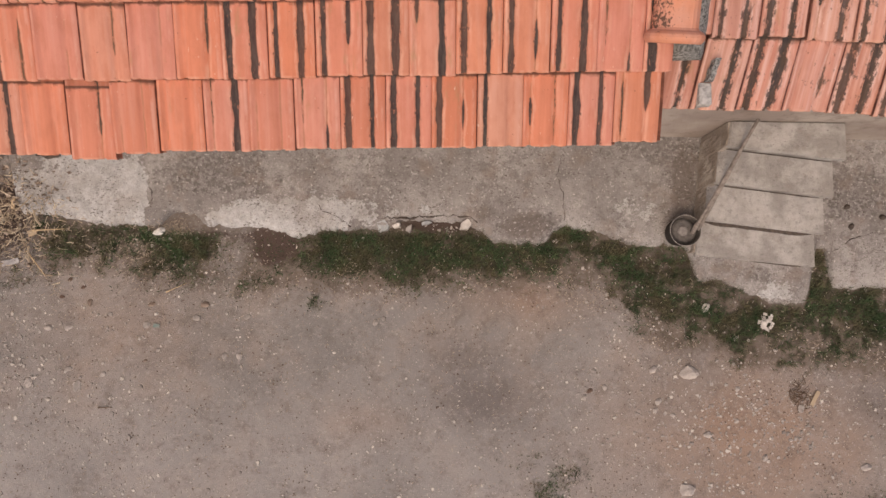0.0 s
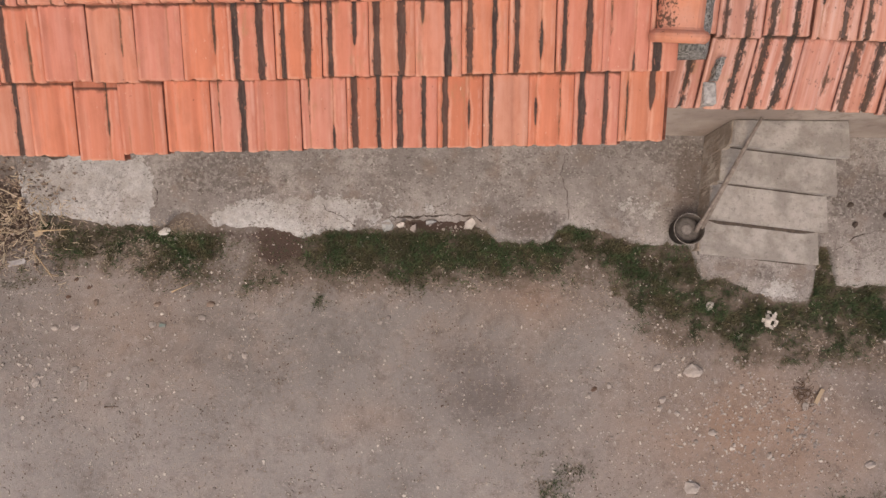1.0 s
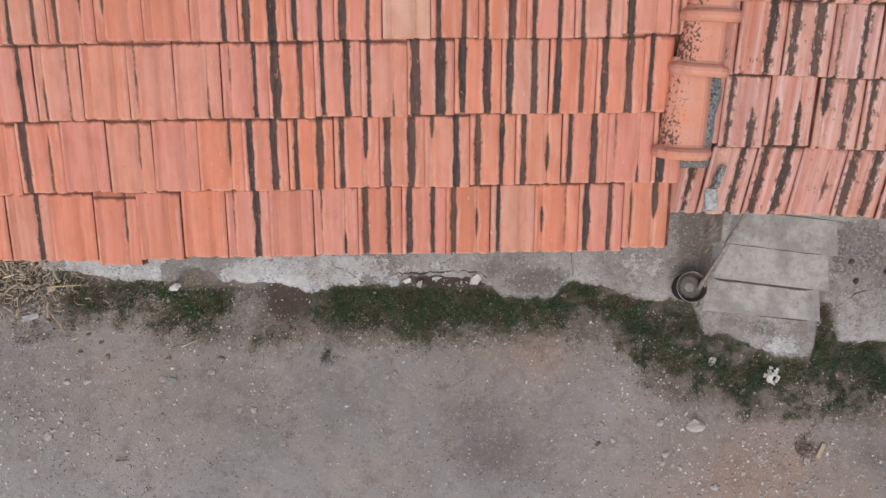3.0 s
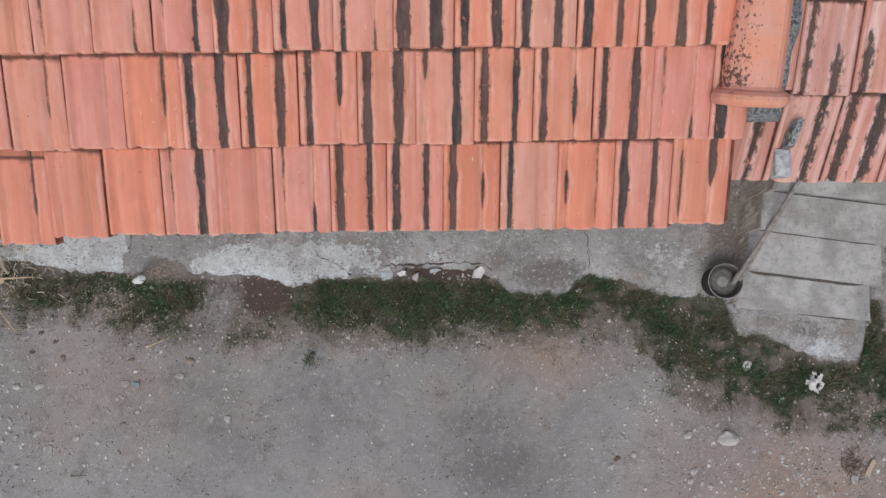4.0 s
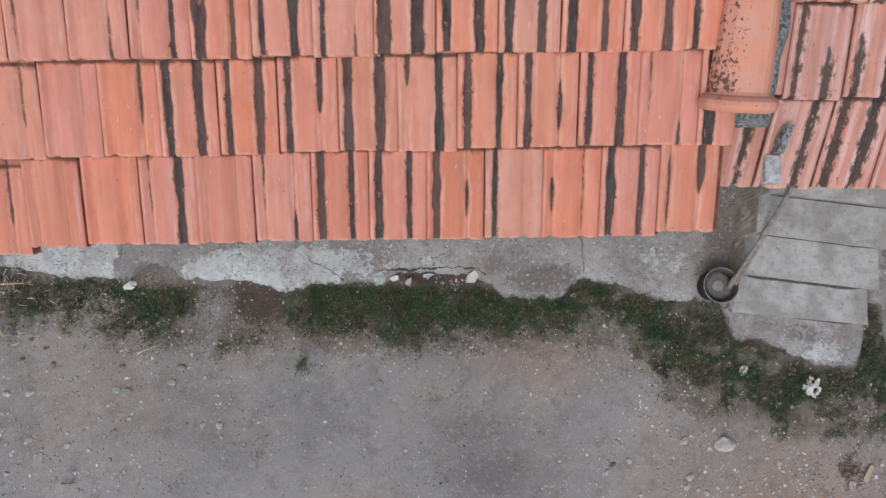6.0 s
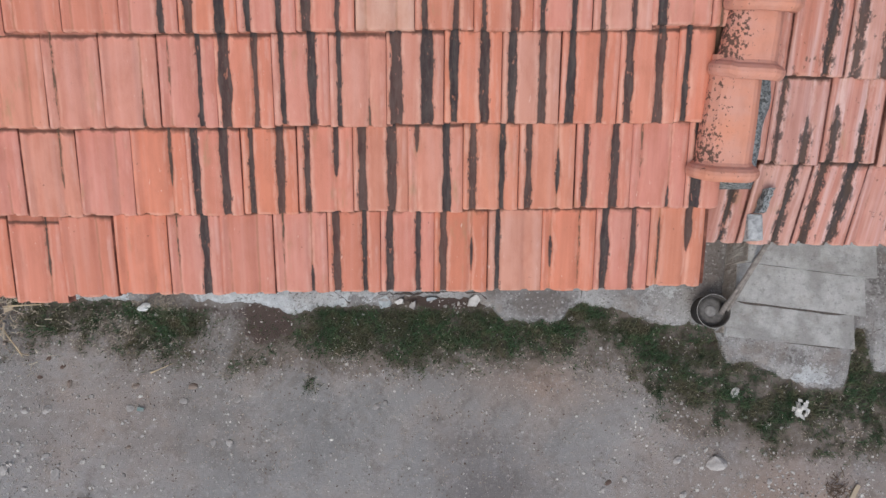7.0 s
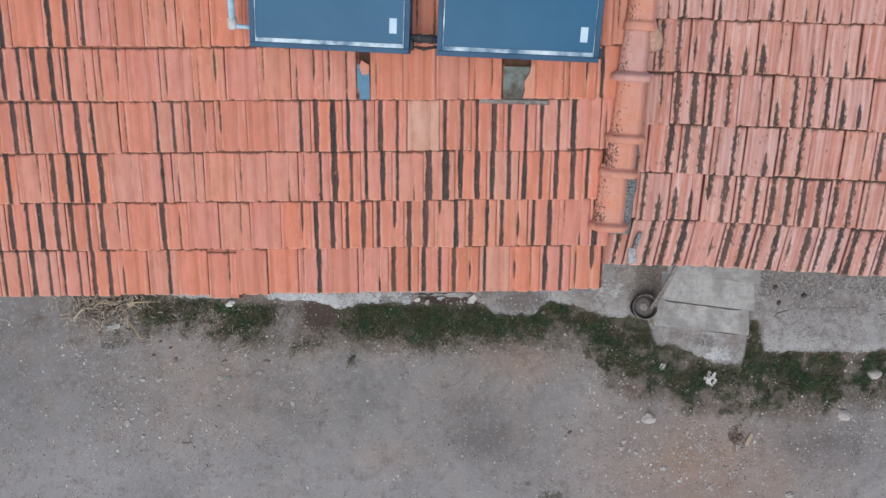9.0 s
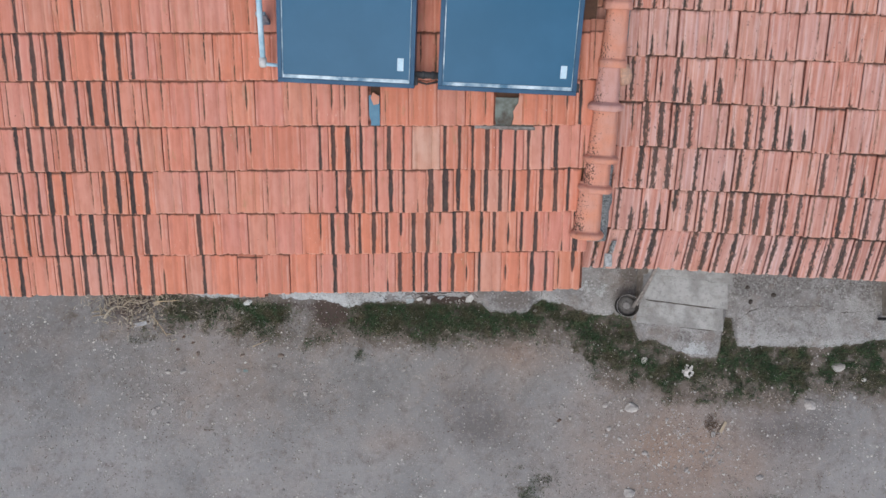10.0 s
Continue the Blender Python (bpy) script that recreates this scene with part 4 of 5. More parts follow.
# ---- solar collectors, pipes, roof fittings come before the tiles ----
def build_collector(x0, y0, width, yaw, label):
    lift = 0.215
    base = Matrix.Translation((x0, y0, roof_z(y0) + lift)) @ pose(0, 0, 0, math.degrees(ANGLE), 0, yaw)
    thing = empty("solar_collector", base.translation, label, "solar panel", "collectors on the roof")
    length, thick = 1.95, 0.15
    bm = boxes(bmesh.new(), (0.012, 0.012, -thick + 0.004), (width - 0.012, length - 0.012, -0.012), 0.0, base)
    part("casing", bm, frame_mat, thing, "dark blue metal casing")
    for lo, hi in (((0, 0, -thick), (width, 0.028, 0)), ((0, length - 0.028, -thick), (width, length, 0)), ((0, 0.0285, -thick), (0.028, length - 0.0285, 0)), ((width - 0.028, 0.0285, -thick), (width, length - 0.0285, 0))):
        part("frame_bar", boxes(bmesh.new(), lo, hi, 0.003, base), frame_mat, thing)
    part("glass", boxes(bmesh.new(), (0.029, 0.029, -0.0115), (width - 0.029, length - 0.029, -0.005), 0.0, base), collector_glass, thing, "blue absorber under glass")
    bm = bmesh.new()
    boxes(bm, (0.032, 0.030, -0.0045), (width - 0.032, 0.052, 0.0005), 0.001, base)
    part("lower_seal", bm, seal_mat, thing, "scuffed bright aluminium strip")
    part("side_seal", boxes(bmesh.new(), (0.030, 0.05, -0.0045), (0.037, length - 0.04, 0.0005), 0.001, base), seal_mat, thing, "scuffed bright aluminium strip")
    part("side_seal", boxes(bmesh.new(), (width - 0.035, 0.05, -0.0045), (width - 0.031, length - 0.04, 0.0005), 0.001, base), seal_mat, thing, "scuffed bright aluminium strip")
    part("sticker", boxes(bmesh.new(), (width - 0.112, 0.105, -0.0048), (width - 0.072, 0.185, -0.0035), 0.0, base), sticker_mat, thing, "small blank white sticker")
    for x in (0.14, width - 0.14):
        for y in (0.12, length - 0.2):
            bm = bmesh.new()
            boxes(bm, (x - 0.018, y - 0.018, -lift - 0.03), (x + 0.018, y + 0.018, -thick - 0.0005), 0.003, base)
            part("foot", bm, seal_mat, thing)
    part("corner_cap", boxes(bmesh.new(), (width + 0.001, 0.02, -0.095), (width + 0.02, 0.075, -0.01), 0.004, base), black_rubber, thing)
    return base


left_panel = build_collector(-1.076, 2.024, 0.884, -1.9, "blue flat solar water collector on feet above the tiles")
right_panel = build_collector(-0.040, 1.994, 0.897, -1.7, "blue flat solar water collector beside its twin above the tiles")


def build_joint():
    a = left_panel @ Vector((0.884, 0.085, -0.045))
    b = right_panel @ Vector((0.0, 0.085, -0.045))
    thing = empty("pipe_coupling", (a + b) / 2, "black rubber coupling between the two collectors", "pipe")
    part("hose", tube(bmesh.new(), [a.lerp(b, f) for f in (0, 0.25, 0.5, 0.75, 1)], 0.022, 12), black_rubber, thing, "", True)
    for f in (0.3, 0.7):
        p = a.lerp(b, f)
        q = p + (b - a).normalized() * 0.02
        part("clamp", tube(bmesh.new(), [p, q], 0.026, 14), black_rubber, thing, "dark metal clamp", True)
    pa, pb = (left_panel @ Vector((0.884, 0.045, -0.06))), (right_panel @ Vector((0.0, 0.045, -0.06)))
    part("cable", tube(bmesh.new(), [pa, pa.lerp(pb, 0.5) + Vector((0, -0.012, -0.02)), pb], 0.007, 8), black_rubber, thing, "", True)


build_joint()


def build_pipe():
    foot = left_panel @ Vector((-0.001, 0.10, -0.05))
    elbow = left_panel @ Vector((-0.105, 0.105, -0.05))
    up = left_panel @ Vector((-0.135, 1.9, -0.03))
    mid = left_panel @ Vector((-0.128, 0.7, -0.045))
    thing = empty("water_pipe", elbow, "pale blue painted water pipe with a white elbow beside the collector", "pipe")
    part("riser", tube(bmesh.new(), [elbow, mid, up], 0.019, 12), pipe_mat, thing, "", True)
    part("branch", tube(bmesh.new(), [foot, elbow], 0.012, 12), pipe_mat, thing, "", True)
    bm = bmesh.new()
    d = (mid - elbow).normalized()
    tube(bm, [elbow - d * 0.022, elbow - d * 0.012, elbow + d * 0.04], [0.016, 0.026, 0.026], 14)
    part("elbow", bm, white_scrap, thing, "white plastic elbow", True)
    bm = bmesh.new()
    s = left_panel @ Vector((-0.118, 0.42, -0.055))
    boxes(bm, (s.x - 0.03, s.y - 0.012, roof_z(s.y) - 0.03), (s.x + 0.03, s.y + 0.012, s.z - 0.005), 0.003)
    part("bracket", bm, seal_mat, thing, "metal pipe bracket")


build_pipe()


# ---- steps, bucket, stick ----
def build_steps():
    thing = empty("concrete_steps", (2.65, 0.9, 0.05), "four worn concrete steps against the house wall", "steps")
    # west end x, east end x, front y west, front y east, top
    rows = ((2.163, 3.130, 0.480, 0.395, 0.120), (2.184, 3.120, 0.742, 0.640, 0.290), (2.208, 3.110, 1.012, 0.908, 0.460), (2.236, 3.120, 1.258, 1.162, 0.630))
    for k, (x0, x1, ya, yb, top) in enumerate(rows):
        nxt = rows[k + 1] if k < 3 else (2.262, 3.12, WALL_Y + 0.0, WALL_Y + 0.0, 0.0)
        back_a, back_b = nxt[2] + 0.05, nxt[3] + 0.05
        if k == 3:
            back_a = back_b = WALL_Y + 0.025
        n = 14
        bm = bmesh.new()
        outline = []
        for i in range(n + 1):
            f = i / n
            x = x0 + (x1 - x0) * f
            outline.append((x, ya + (yb - ya) * f + 0.006 * ripple(x, k, 9.0, 3.0), top))
        outline += [(x1, back_b, top), (nxt[0], back_a, top)]
        low = [(x, y, top - 0.06) for x, y, _ in outline]
        prism(bm, low, outline)
        edges = [e for e in bm.edges if all(abs(v.co.z - top) < 1e-4 for v in e.verts)]
        bmesh.ops.bevel(bm, geom=edges, offset=0.008, segments=2, affect="EDGES")
        part("tread", bm, step_mat, thing, "worn grey concrete tread")
        # dark strip at the riser foot: gathered soil plus the nosing's contact shadow
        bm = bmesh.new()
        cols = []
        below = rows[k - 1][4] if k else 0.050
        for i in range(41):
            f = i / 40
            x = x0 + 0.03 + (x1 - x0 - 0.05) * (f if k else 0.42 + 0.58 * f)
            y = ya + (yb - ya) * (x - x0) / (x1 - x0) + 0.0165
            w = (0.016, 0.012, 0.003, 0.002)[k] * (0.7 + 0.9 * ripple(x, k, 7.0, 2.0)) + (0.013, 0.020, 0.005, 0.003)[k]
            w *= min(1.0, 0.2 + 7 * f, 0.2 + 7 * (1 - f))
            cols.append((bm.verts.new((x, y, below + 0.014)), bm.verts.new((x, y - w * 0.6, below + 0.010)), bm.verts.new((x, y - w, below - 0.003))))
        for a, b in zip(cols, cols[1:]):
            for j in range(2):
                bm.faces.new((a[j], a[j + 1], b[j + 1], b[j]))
        part("soil_shade_line", bm, soil_shade_mat, thing, "dark strip of soil and painted contact shade at the foot of the riser")
        # block under the tread, set back from its nosing
        bm = bmesh.new()
        i0 = x0 + 0.05
        low = [(i0 - 0.02, ya + 0.024, -0.05), (x1 - 0.03, yb + 0.024, -0.05), (x1 - 0.03, back_b + 0.0, -0.05), (nxt[0] + 0.03, back_a, -0.05)]
        high = [(x0 + 0.03, ya + 0.024, top - 0.0605), (x1 - 0.03, yb + 0.024, top - 0.0605), (x1 - 0.03, back_b - 0.0, top - 0.0605), (nxt[0] + 0.03, back_a, top - 0.0605)]
        prism(bm, low, high)
        part("riser_block", bm, step_mat, thing, "grey concrete riser")


build_steps()


def build_step_side():
    """The rough brown plaster on the straight west side of the steps, stepped like them."""
    steps = bpy.data.objects["concrete_steps"]
    bm = bmesh.new()
    cols = []
    for i in range(70):
        y = 0.50 + (1.444 - 0.50) * i / 69
        x = 2.158 + 0.105 * (y - 0.48)
        top = 0.630 if y > 1.262 else 0.460 if y > 1.016 else 0.290 if y > 0.746 else 0.120
        top -= 0.016 + 0.012 * abs(ripple(y, 0, 9.0, 3.0))
        col = []
        for j in range(9):
            f = j / 8
            col.append(bm.verts.new((x - 0.030 + 0.020 * f + 0.009 * ripple(y, f, 16.0, 2.0) + 0.006 * ripple(y, f, 40.0, 5.0), y, -0.02 + (top + 0.02) * f)))
        col.append(bm.verts.new((x + 0.03, y, top)))
        col.append(bm.verts.new((x + 0.03, y, -0.02)))
        cols.append(col)
    for p, q in zip(cols, cols[1:]):
        for j in range(10):
            bm.faces.new((p[j], p[j + 1], q[j + 1], q[j]))
    bm.faces.new(cols[0])
    bm.faces.new(cols[-1][::-1])
    bmesh.ops.recalc_face_normals(bm, faces=bm.faces[:])
    part("side_wall", bm, side_mat, steps, "rough brown-stained side of the steps")


build_step_side()


def build_bucket():
    thing = empty("bucket", (2.04, 0.66, 0.06), "black plastic bucket full of grey dirt beside the steps", "bucket")
    bm = bmesh.new()
    seg = 28
    prof = ((0.0, 0.055), (0.106, 0.055), (0.115, 0.235), (0.122, 0.25), (0.117, 0.252), (0.109, 0.238), (0.104, 0.185), (0.0, 0.183))
    rings = []
    for r, z in prof:
        rings.append([bm.verts.new((2.04 + r * math.cos(t), 0.66 + r * math.sin(t), z)) for t in (2 * math.pi * k / seg for k in range(seg))] if r else [bm.verts.new((2.04, 0.66, z))])
    for a, b in zip(rings, rings[1:]):
        for k in range(seg):
            if len(a) == 1:
                bm.faces.new((a[0], b[k], b[(k + 1) % seg]))
            elif len(b) == 1:
                bm.faces.new((a[k], b[0], a[(k + 1) % seg]))
            else:
                bm.faces.new((a[k], b[k], b[(k + 1) % seg], a[(k + 1) % seg]))
    bmesh.ops.recalc_face_normals(bm, faces=bm.faces[:])
    part("body", bm, black_plastic, thing, "", True)
    ring = [(2.04 + 0.123 * math.cos(t), 0.66 + 0.123 * math.sin(t), 0.253) for t in (2 * math.pi * k / 40 for k in range(41))]
    part("rim", tube(bmesh.new(), ring, 0.0026, 8, False), rim_mat, thing, "pale wire rim", True)
    bm = bmesh.new()
    tube(bm, [(2.04, 0.66, 0.184), (2.04, 0.66, 0.196), (2.04, 0.66, 0.1985)], [0.1030, 0.1025, 0.070], 24)
    part("fill", bm, bucket_dirt, thing, "dark crusted dirt in the bucket", True)
    bm = bmesh.new()
    tube(bm, [(2.035, 0.662, 0.1975), (2.035, 0.662, 0.203), (2.035, 0.662, 0.206)], [0.043, 0.039, 0.026], 24)
    part("mortar_lump", bm, pale_lump, thing, "grey hardened mortar in the bucket", True)


build_bucket()


def build_stick():
    d = Vector((0.290, 0.757, 0.560))
    a = Vector((2.110, 0.661, 0.224))
    thing = empty("wooden_stick", a, "grey weathered wooden stick leaning from the bucket along the steps", "stick")
    pts, rad = [], []
    for k in range(9):
        f = k / 8
        pts.append(a + d * f + Vector((0.006 * math.sin(5 * f), 0, 0.004 * math.sin(9 * f))))
        rad.append(0.016 - 0.004 * f)
    part("shaft", tube(bmesh.new(), pts, rad, 10), wood_grey, thing, "", True)
    b = Vector((2.124, 0.666, 0.219))
    part("second_shaft", tube(bmesh.new(), [b + d * f + Vector((0.024 - 0.040 * f, 0.004 * math.sin(8 * f), 0.012 + 0.006 * math.sin(7 * f))) for f in (0, 0.15, 0.3, 0.45, 0.6, 0.75, 0.9)], [0.012, 0.011, 0.010, 0.010, 0.009, 0.008, 0.006], 8), wood_grey, thing, "thinner grey stick beside it", True)
    part("rag", tube(bmesh.new(), [a - d * 0.02, a + d * 0.04, a + d * 0.09], [0.018, 0.021, 0.017], 10), wood_grey, thing, "frayed grey foot of the stick", True)


build_stick()


def build_block():
    thing = empty("concrete_block", (5.3, 1.0, 0.05), "dark grey concrete landing with an iron post", "step")
    bm = boxes(bmesh.new(), (4.93, 0.60, -0.05), (5.9, WALL_Y + 0.025, 0.22), 0.01)
    part("body", bm, side_mat, thing)
    bm = tube(bmesh.new(), [(4.89, 0.565, 0.0), (4.89, 0.57, 0.3), (4.895, 0.60, 1.2), (4.90, 0.98, 2.60)], 0.018, 10)
    part("post", bm, black_rubber, thing, "thin dark iron post", True)


build_block()


# ---- stones and scraps ----
def stone_mesh(name, size, material, seed, flat=0.55):
    rnd = random.Random(seed)
    bm = bmesh.new()
    bmesh.ops.create_icosphere(bm, subdivisions=2, radius=0.5)
    ph = rnd.uniform(0, 50)
    for v in bm.verts:
        k = 1 + 0.45 * noise.noise(v.co * 1.7 + Vector((ph, ph, 0))) + 0.16 * noise.noise(v.co * 4 + Vector((0, ph, 0)))
        v.co = Vector((v.co.x * k * size, v.co.y * k * size * rnd.uniform(0.98, 1.02) * 0.72, v.co.z * k * size * flat))
    for v in bm.verts:
        v.co.z = max(v.co.z, -0.12 * size)
    return mesh_of(name, bm, material)


STONES = (
    (2.14, -0.472, 0.155, 0, "pale flat stone lying on the bare earth", stone_mat), (1.845, -0.455, 0.075, 20, "", stone_mat), (1.885, -0.71, 0.065, 50, "", stone_mat),
    (2.28, -0.972, 0.07, 10, "", stone_mat), (2.11, -1.402, 0.14, 5, "pale flat stone lying on the bare earth", stone_mat), (-3.205, -0.618, 0.085, 75, "", stone_mat),
    (-2.91, -0.162, 0.085, 30, "", stone_mat), (-1.52, -0.388, 0.065, -40, "", stone_mat), (-1.81, 0.027, 0.075, 15, "", dark_stone), (-2.203, 0.618, 0.095, 20, "white stone at the edge of the apron", white_stone),
    (0.69, 0.592, 0.07, 35, "", stone_mat),
    (2.285, 0.055, 0.085, 50, "white stone among the grass", white_scrap), (3.55, -1.213, 0.09, 10, "", stone_mat), (1.86, -0.78, 0.05, 80, "", stone_mat), 
    (2.52, -0.86, 0.045, 40, "", stone_mat), (2.75, -1.15, 0.06, 60, "", stone_mat), (1.45, -0.6, 0.05, 90, "", stone_mat), (1.05, 0.585, 0.045, 10, "", stone_mat), (0.92, 0.60, 0.05, 50, "", stone_mat),
    (-1.88, -0.083, 0.065, 10, "", buried), (-1.47, -0.072, 0.055, 40, "", buried), (-1.64, -0.39, 0.060, 80, "", buried), (-2.82, -0.65, 0.095, 80, "", buried), (-2.90, -0.51, 0.06, 20, "", buried),
    (-2.28, -0.145, 0.075, 10, "", buried), (-3.07, -0.178, 0.07, 0, "", stone_mat), (-2.21, -0.056, 0.035, 30, "", white_scrap), (-2.98, 0.073, 0.042, 0, "", clod), (-2.92, 0.216, 0.042, 50, "", clod), (-2.81, 0.154, 0.042, 20, "", clod),
    (-2.18, -0.35, 0.035, 50, "", stone_mat), (-0.42, -0.10, 0.055, 60, "", buried), (-2.28, -0.434, 0.035, 20, "", dark_stone), (-0.75, -0.35, 0.032, 0, "", white_scrap),
    (1.36, -0.47, 0.05, 0, "", buried), (1.33, -0.63, 0.055, 40, "", clod), (1.29, -0.683, 0.055, 80, "", stone_mat), (2.535, -0.60, 0.05, 60, "", stone_mat), (2.00, -0.815, 0.05, 0, "", stone_mat), (2.85, -0.286, 0.04, 10, "", stone_mat),
    (-3.05, -0.75, 0.05, 10, "", stone_mat), (-2.62, -0.55, 0.05, 50, "", stone_mat), (-2.25, 0.02, 0.055, 10, "", dark_stone), (-2.75, 0.03, 0.06, 80, "", dark_stone), (3.05, -0.75, 0.07, 80, "", stone_mat),
    (3.42, 0.89, 0.055, 30, "dark clod of soil on the concrete apron", soil_shade_mat), (3.45, 0.73, 0.060, 70, "dark clod of soil on the concrete apron", soil_shade_mat), (3.71, 0.81, 0.055, 10, "dark clod of soil on the concrete apron", soil_shade_mat),
    (4.46, 0.02, 0.15, 15, "flat pale stone in the grass", stone_mat), (4.13, -0.40, 0.15, -30, "pale broken rubble stone at the grass edge", stone_mat), (4.75, -0.12, 0.06, 0, "", white_scrap),
)


STONE_LABELS = {"brown_stone": "small brown stone on the bare earth", "brown_clod": "crumbling dark brown clod on the bare earth", "dusty_stone": "dusty grey stone half sunk in the earth", "white_scrap": "small white pebble on the bare earth"}


def lay_stones():
    for k, (x, y, s, turn, label, mat) in enumerate(STONES):
        ob = new("stone", stone_mesh("stone", s, mat, 100 + k, 0.25 if mat in (buried, clod) else 0.55))
        ob.matrix_basis = pose(x, y, ground_z(x, y) + 0.035 * s + (0.085 if y > apron_edge(x) + 0.08 else 0.03 if abs(y - 0.7) < 0.09 else 0), 0, 0, turn)
        tagged(ob, label or STONE_LABELS.get(mat.name, "small pale stone on the bare earth"), "stone", "loose stones")


lay_stones()


def build_rubble(x, y, long, wide, turn, material, label):
    """A broken slab chip with sharp edges."""
    rnd = random.Random(int(abs(x) * 1000))
    n = 5
    out = []
    for k in range(n):
        t = 2 * math.pi * k / n + rnd.uniform(-0.38, 0.38)
        r = 0.5 * rnd.uniform(0.62, 1.2)
        out.append((long * r * math.cos(t), wide * r * math.sin(t)))
    bm = prism(bmesh.new(), [(a, b, 0.0) for a, b in out], [(0.90 * a, 0.90 * b, 0.055 + 0.25 * b) for a, b in out])
    ob = new("concrete_chunk", mesh_of("concrete_chunk", bm, material))
    ob.matrix_basis = pose(x, y, 0.0, 0, 0, turn)
    tagged(ob, label, "rubble", "broken concrete at the apron edge")


build_rubble(0.305, 0.705, 0.135, 0.105, 80, white_scrap, "whitish square chunk of concrete at the apron edge")
build_rubble(-0.375, 0.685, 0.150, 0.110, 10, skim, "bluish grey broken concrete chunk at the apron edge")
build_rubble(-0.265, 0.690, 0.095, 0.045, 25, white_scrap, "thin whitish concrete chip at the apron edge")
build_rubble(-0.165, 0.665, 0.085, 0.060, 70, stone_mat, "pale broken concrete chip in the soil")
build_rubble(-0.02, 0.715, 0.110, 0.030, 6, skim, "narrow grey concrete sliver under the apron edge")


def build_scraps(cx, cy, count, spread, label, material):
    rnd = random.Random(5)
    bm = bmesh.new()
    for _ in range(count):
        x, y = cx + rnd.gauss(0, spread), cy + rnd.gauss(0, spread * 0.85)
        s = rnd.uniform(0.008, 0.022) if spread > 0.05 else rnd.uniform(0.012, 0.034)
        z = ground_z(x, y) + 0.008 + (rnd.uniform(0.02, 0.05) if spread < 0.1 else 0.0)
        t = rnd.uniform(0, 6)
        ps = [(x + s * math.cos(t + a) * rnd.uniform(0.6, 1.2), y + s * math.sin(t + a) * rnd.uniform(0.6, 1.2), z + rnd.uniform(-0.008, 0.012)) for a in (0, 1.4, 2.9, 4.4)]
        prism(bm, [(a, b, c - 0.006) for a, b, c in ps], ps)
    ob = new("plaster_crumbs", mesh_of("plaster_crumbs", bm, material))
    tagged(ob, label, "rubble", "", "stuff")


def build_debris():
    """Loose rubbish at the end of the apron: crumbled tile, husks and stone chips."""
    rnd = random.Random(15)
    bm = bmesh.new()
    for _ in range(480):
        x, y = rnd.gauss(-3.45, 0.19), rnd.gauss(0.80, 0.26)
        s = 0.007 + 0.018 * rnd.random() ** 2
        t = rnd.uniform(0, 6)
        z = ground_z(x, y) + 0.01 + 0.04 * rnd.random() * hump(x, -3.5, 0.25) + (0.075 if y > apron_edge(x) else 0.0)
        ps = [(x + s * math.cos(t + a) * rnd.uniform(0.6, 1.3), y + 0.6 * s * math.sin(t + a) * rnd.uniform(0.6, 1.2), z + rnd.uniform(-0.008, 0.012)) for a in (0, 1.4, 2.9, 4.4)]
        prism(bm, [(a, b, c - 0.008) for a, b, c in ps], ps)
    ob = new("debris", mesh_of("debris", bm, debris_mat))
    tagged(ob, "brown heap of husks, tile crumbs and stone chips", "debris", "", "stuff")


build_debris()
build_scraps(2.77, -0.065, 20, 0.032, "heap of white plaster crumbs in the grass", white_scrap)
build_scraps(-3.22, -0.52, 46, 0.17, "pale plaster flakes scattered on the bare earth", stone_mat)
build_scraps(-2.15, 0.60, 14, 0.10, "pale plaster flakes lying at the apron edge", stone_mat)
build_scraps(2.75, -1.0, 22, 0.38, "pale stone chips scattered on the reddish earth", stone_mat)


def soup(name, verts, faces, material, label, category):
    me = bpy.data.meshes.new(name)
    me.from_pydata(verts, [], faces)
    me.materials.append(material)
    return tagged(new(name, me), label, category, "", "stuff")


def build_grass():
    rnd = random.Random(11)
    verts, faces = [], []
    made = 0
    for _ in range(640000):
        x = rnd.uniform(-3.6, 5.3)
        y = rnd.uniform(-1.7, 1.0)
        c = grass_cover(x, y)
        if rnd.random() > c or c < 0.02:
            continue
        edge = weed_top(x)
        if y > edge + 0.025 * rnd.random():
            continue
        z = ground_z(x, y) - 0.004 + (0.035 if y > edge - 0.01 else 0.0)
        h = rnd.uniform(0.018, 0.068) * (0.40 + 0.80 * c)
        t = rnd.uniform(0, 2 * math.pi)
        lean = rnd.uniform(0.5, 1.3) * h
        w = rnd.uniform(0.0011, 0.0026)
        dx, dy = math.cos(t), math.sin(t)
        n = len(verts)
        verts += [(x - dy * w, y + dx * w, z), (x + dy * w, y - dx * w, z), (x + dx * lean * 0.45 + dy * w, y + dy * lean * 0.45 - dx * w, z + h * 0.7), (x + dx * lean * 0.45 - dy * w, y + dy * lean * 0.45 + dx * w, z + h * 0.7),
                  (x + dx * lean, y + dy * lean, z + h)]
        faces += [(n, n + 1, n + 2, n + 3), (n + 3, n + 2, n + 4)]
        made += 1
        if made > 125000:
            break
    soup("grass", verts, faces, grass_mat, "short dark green grass and weeds along the apron", "grass")


build_grass()


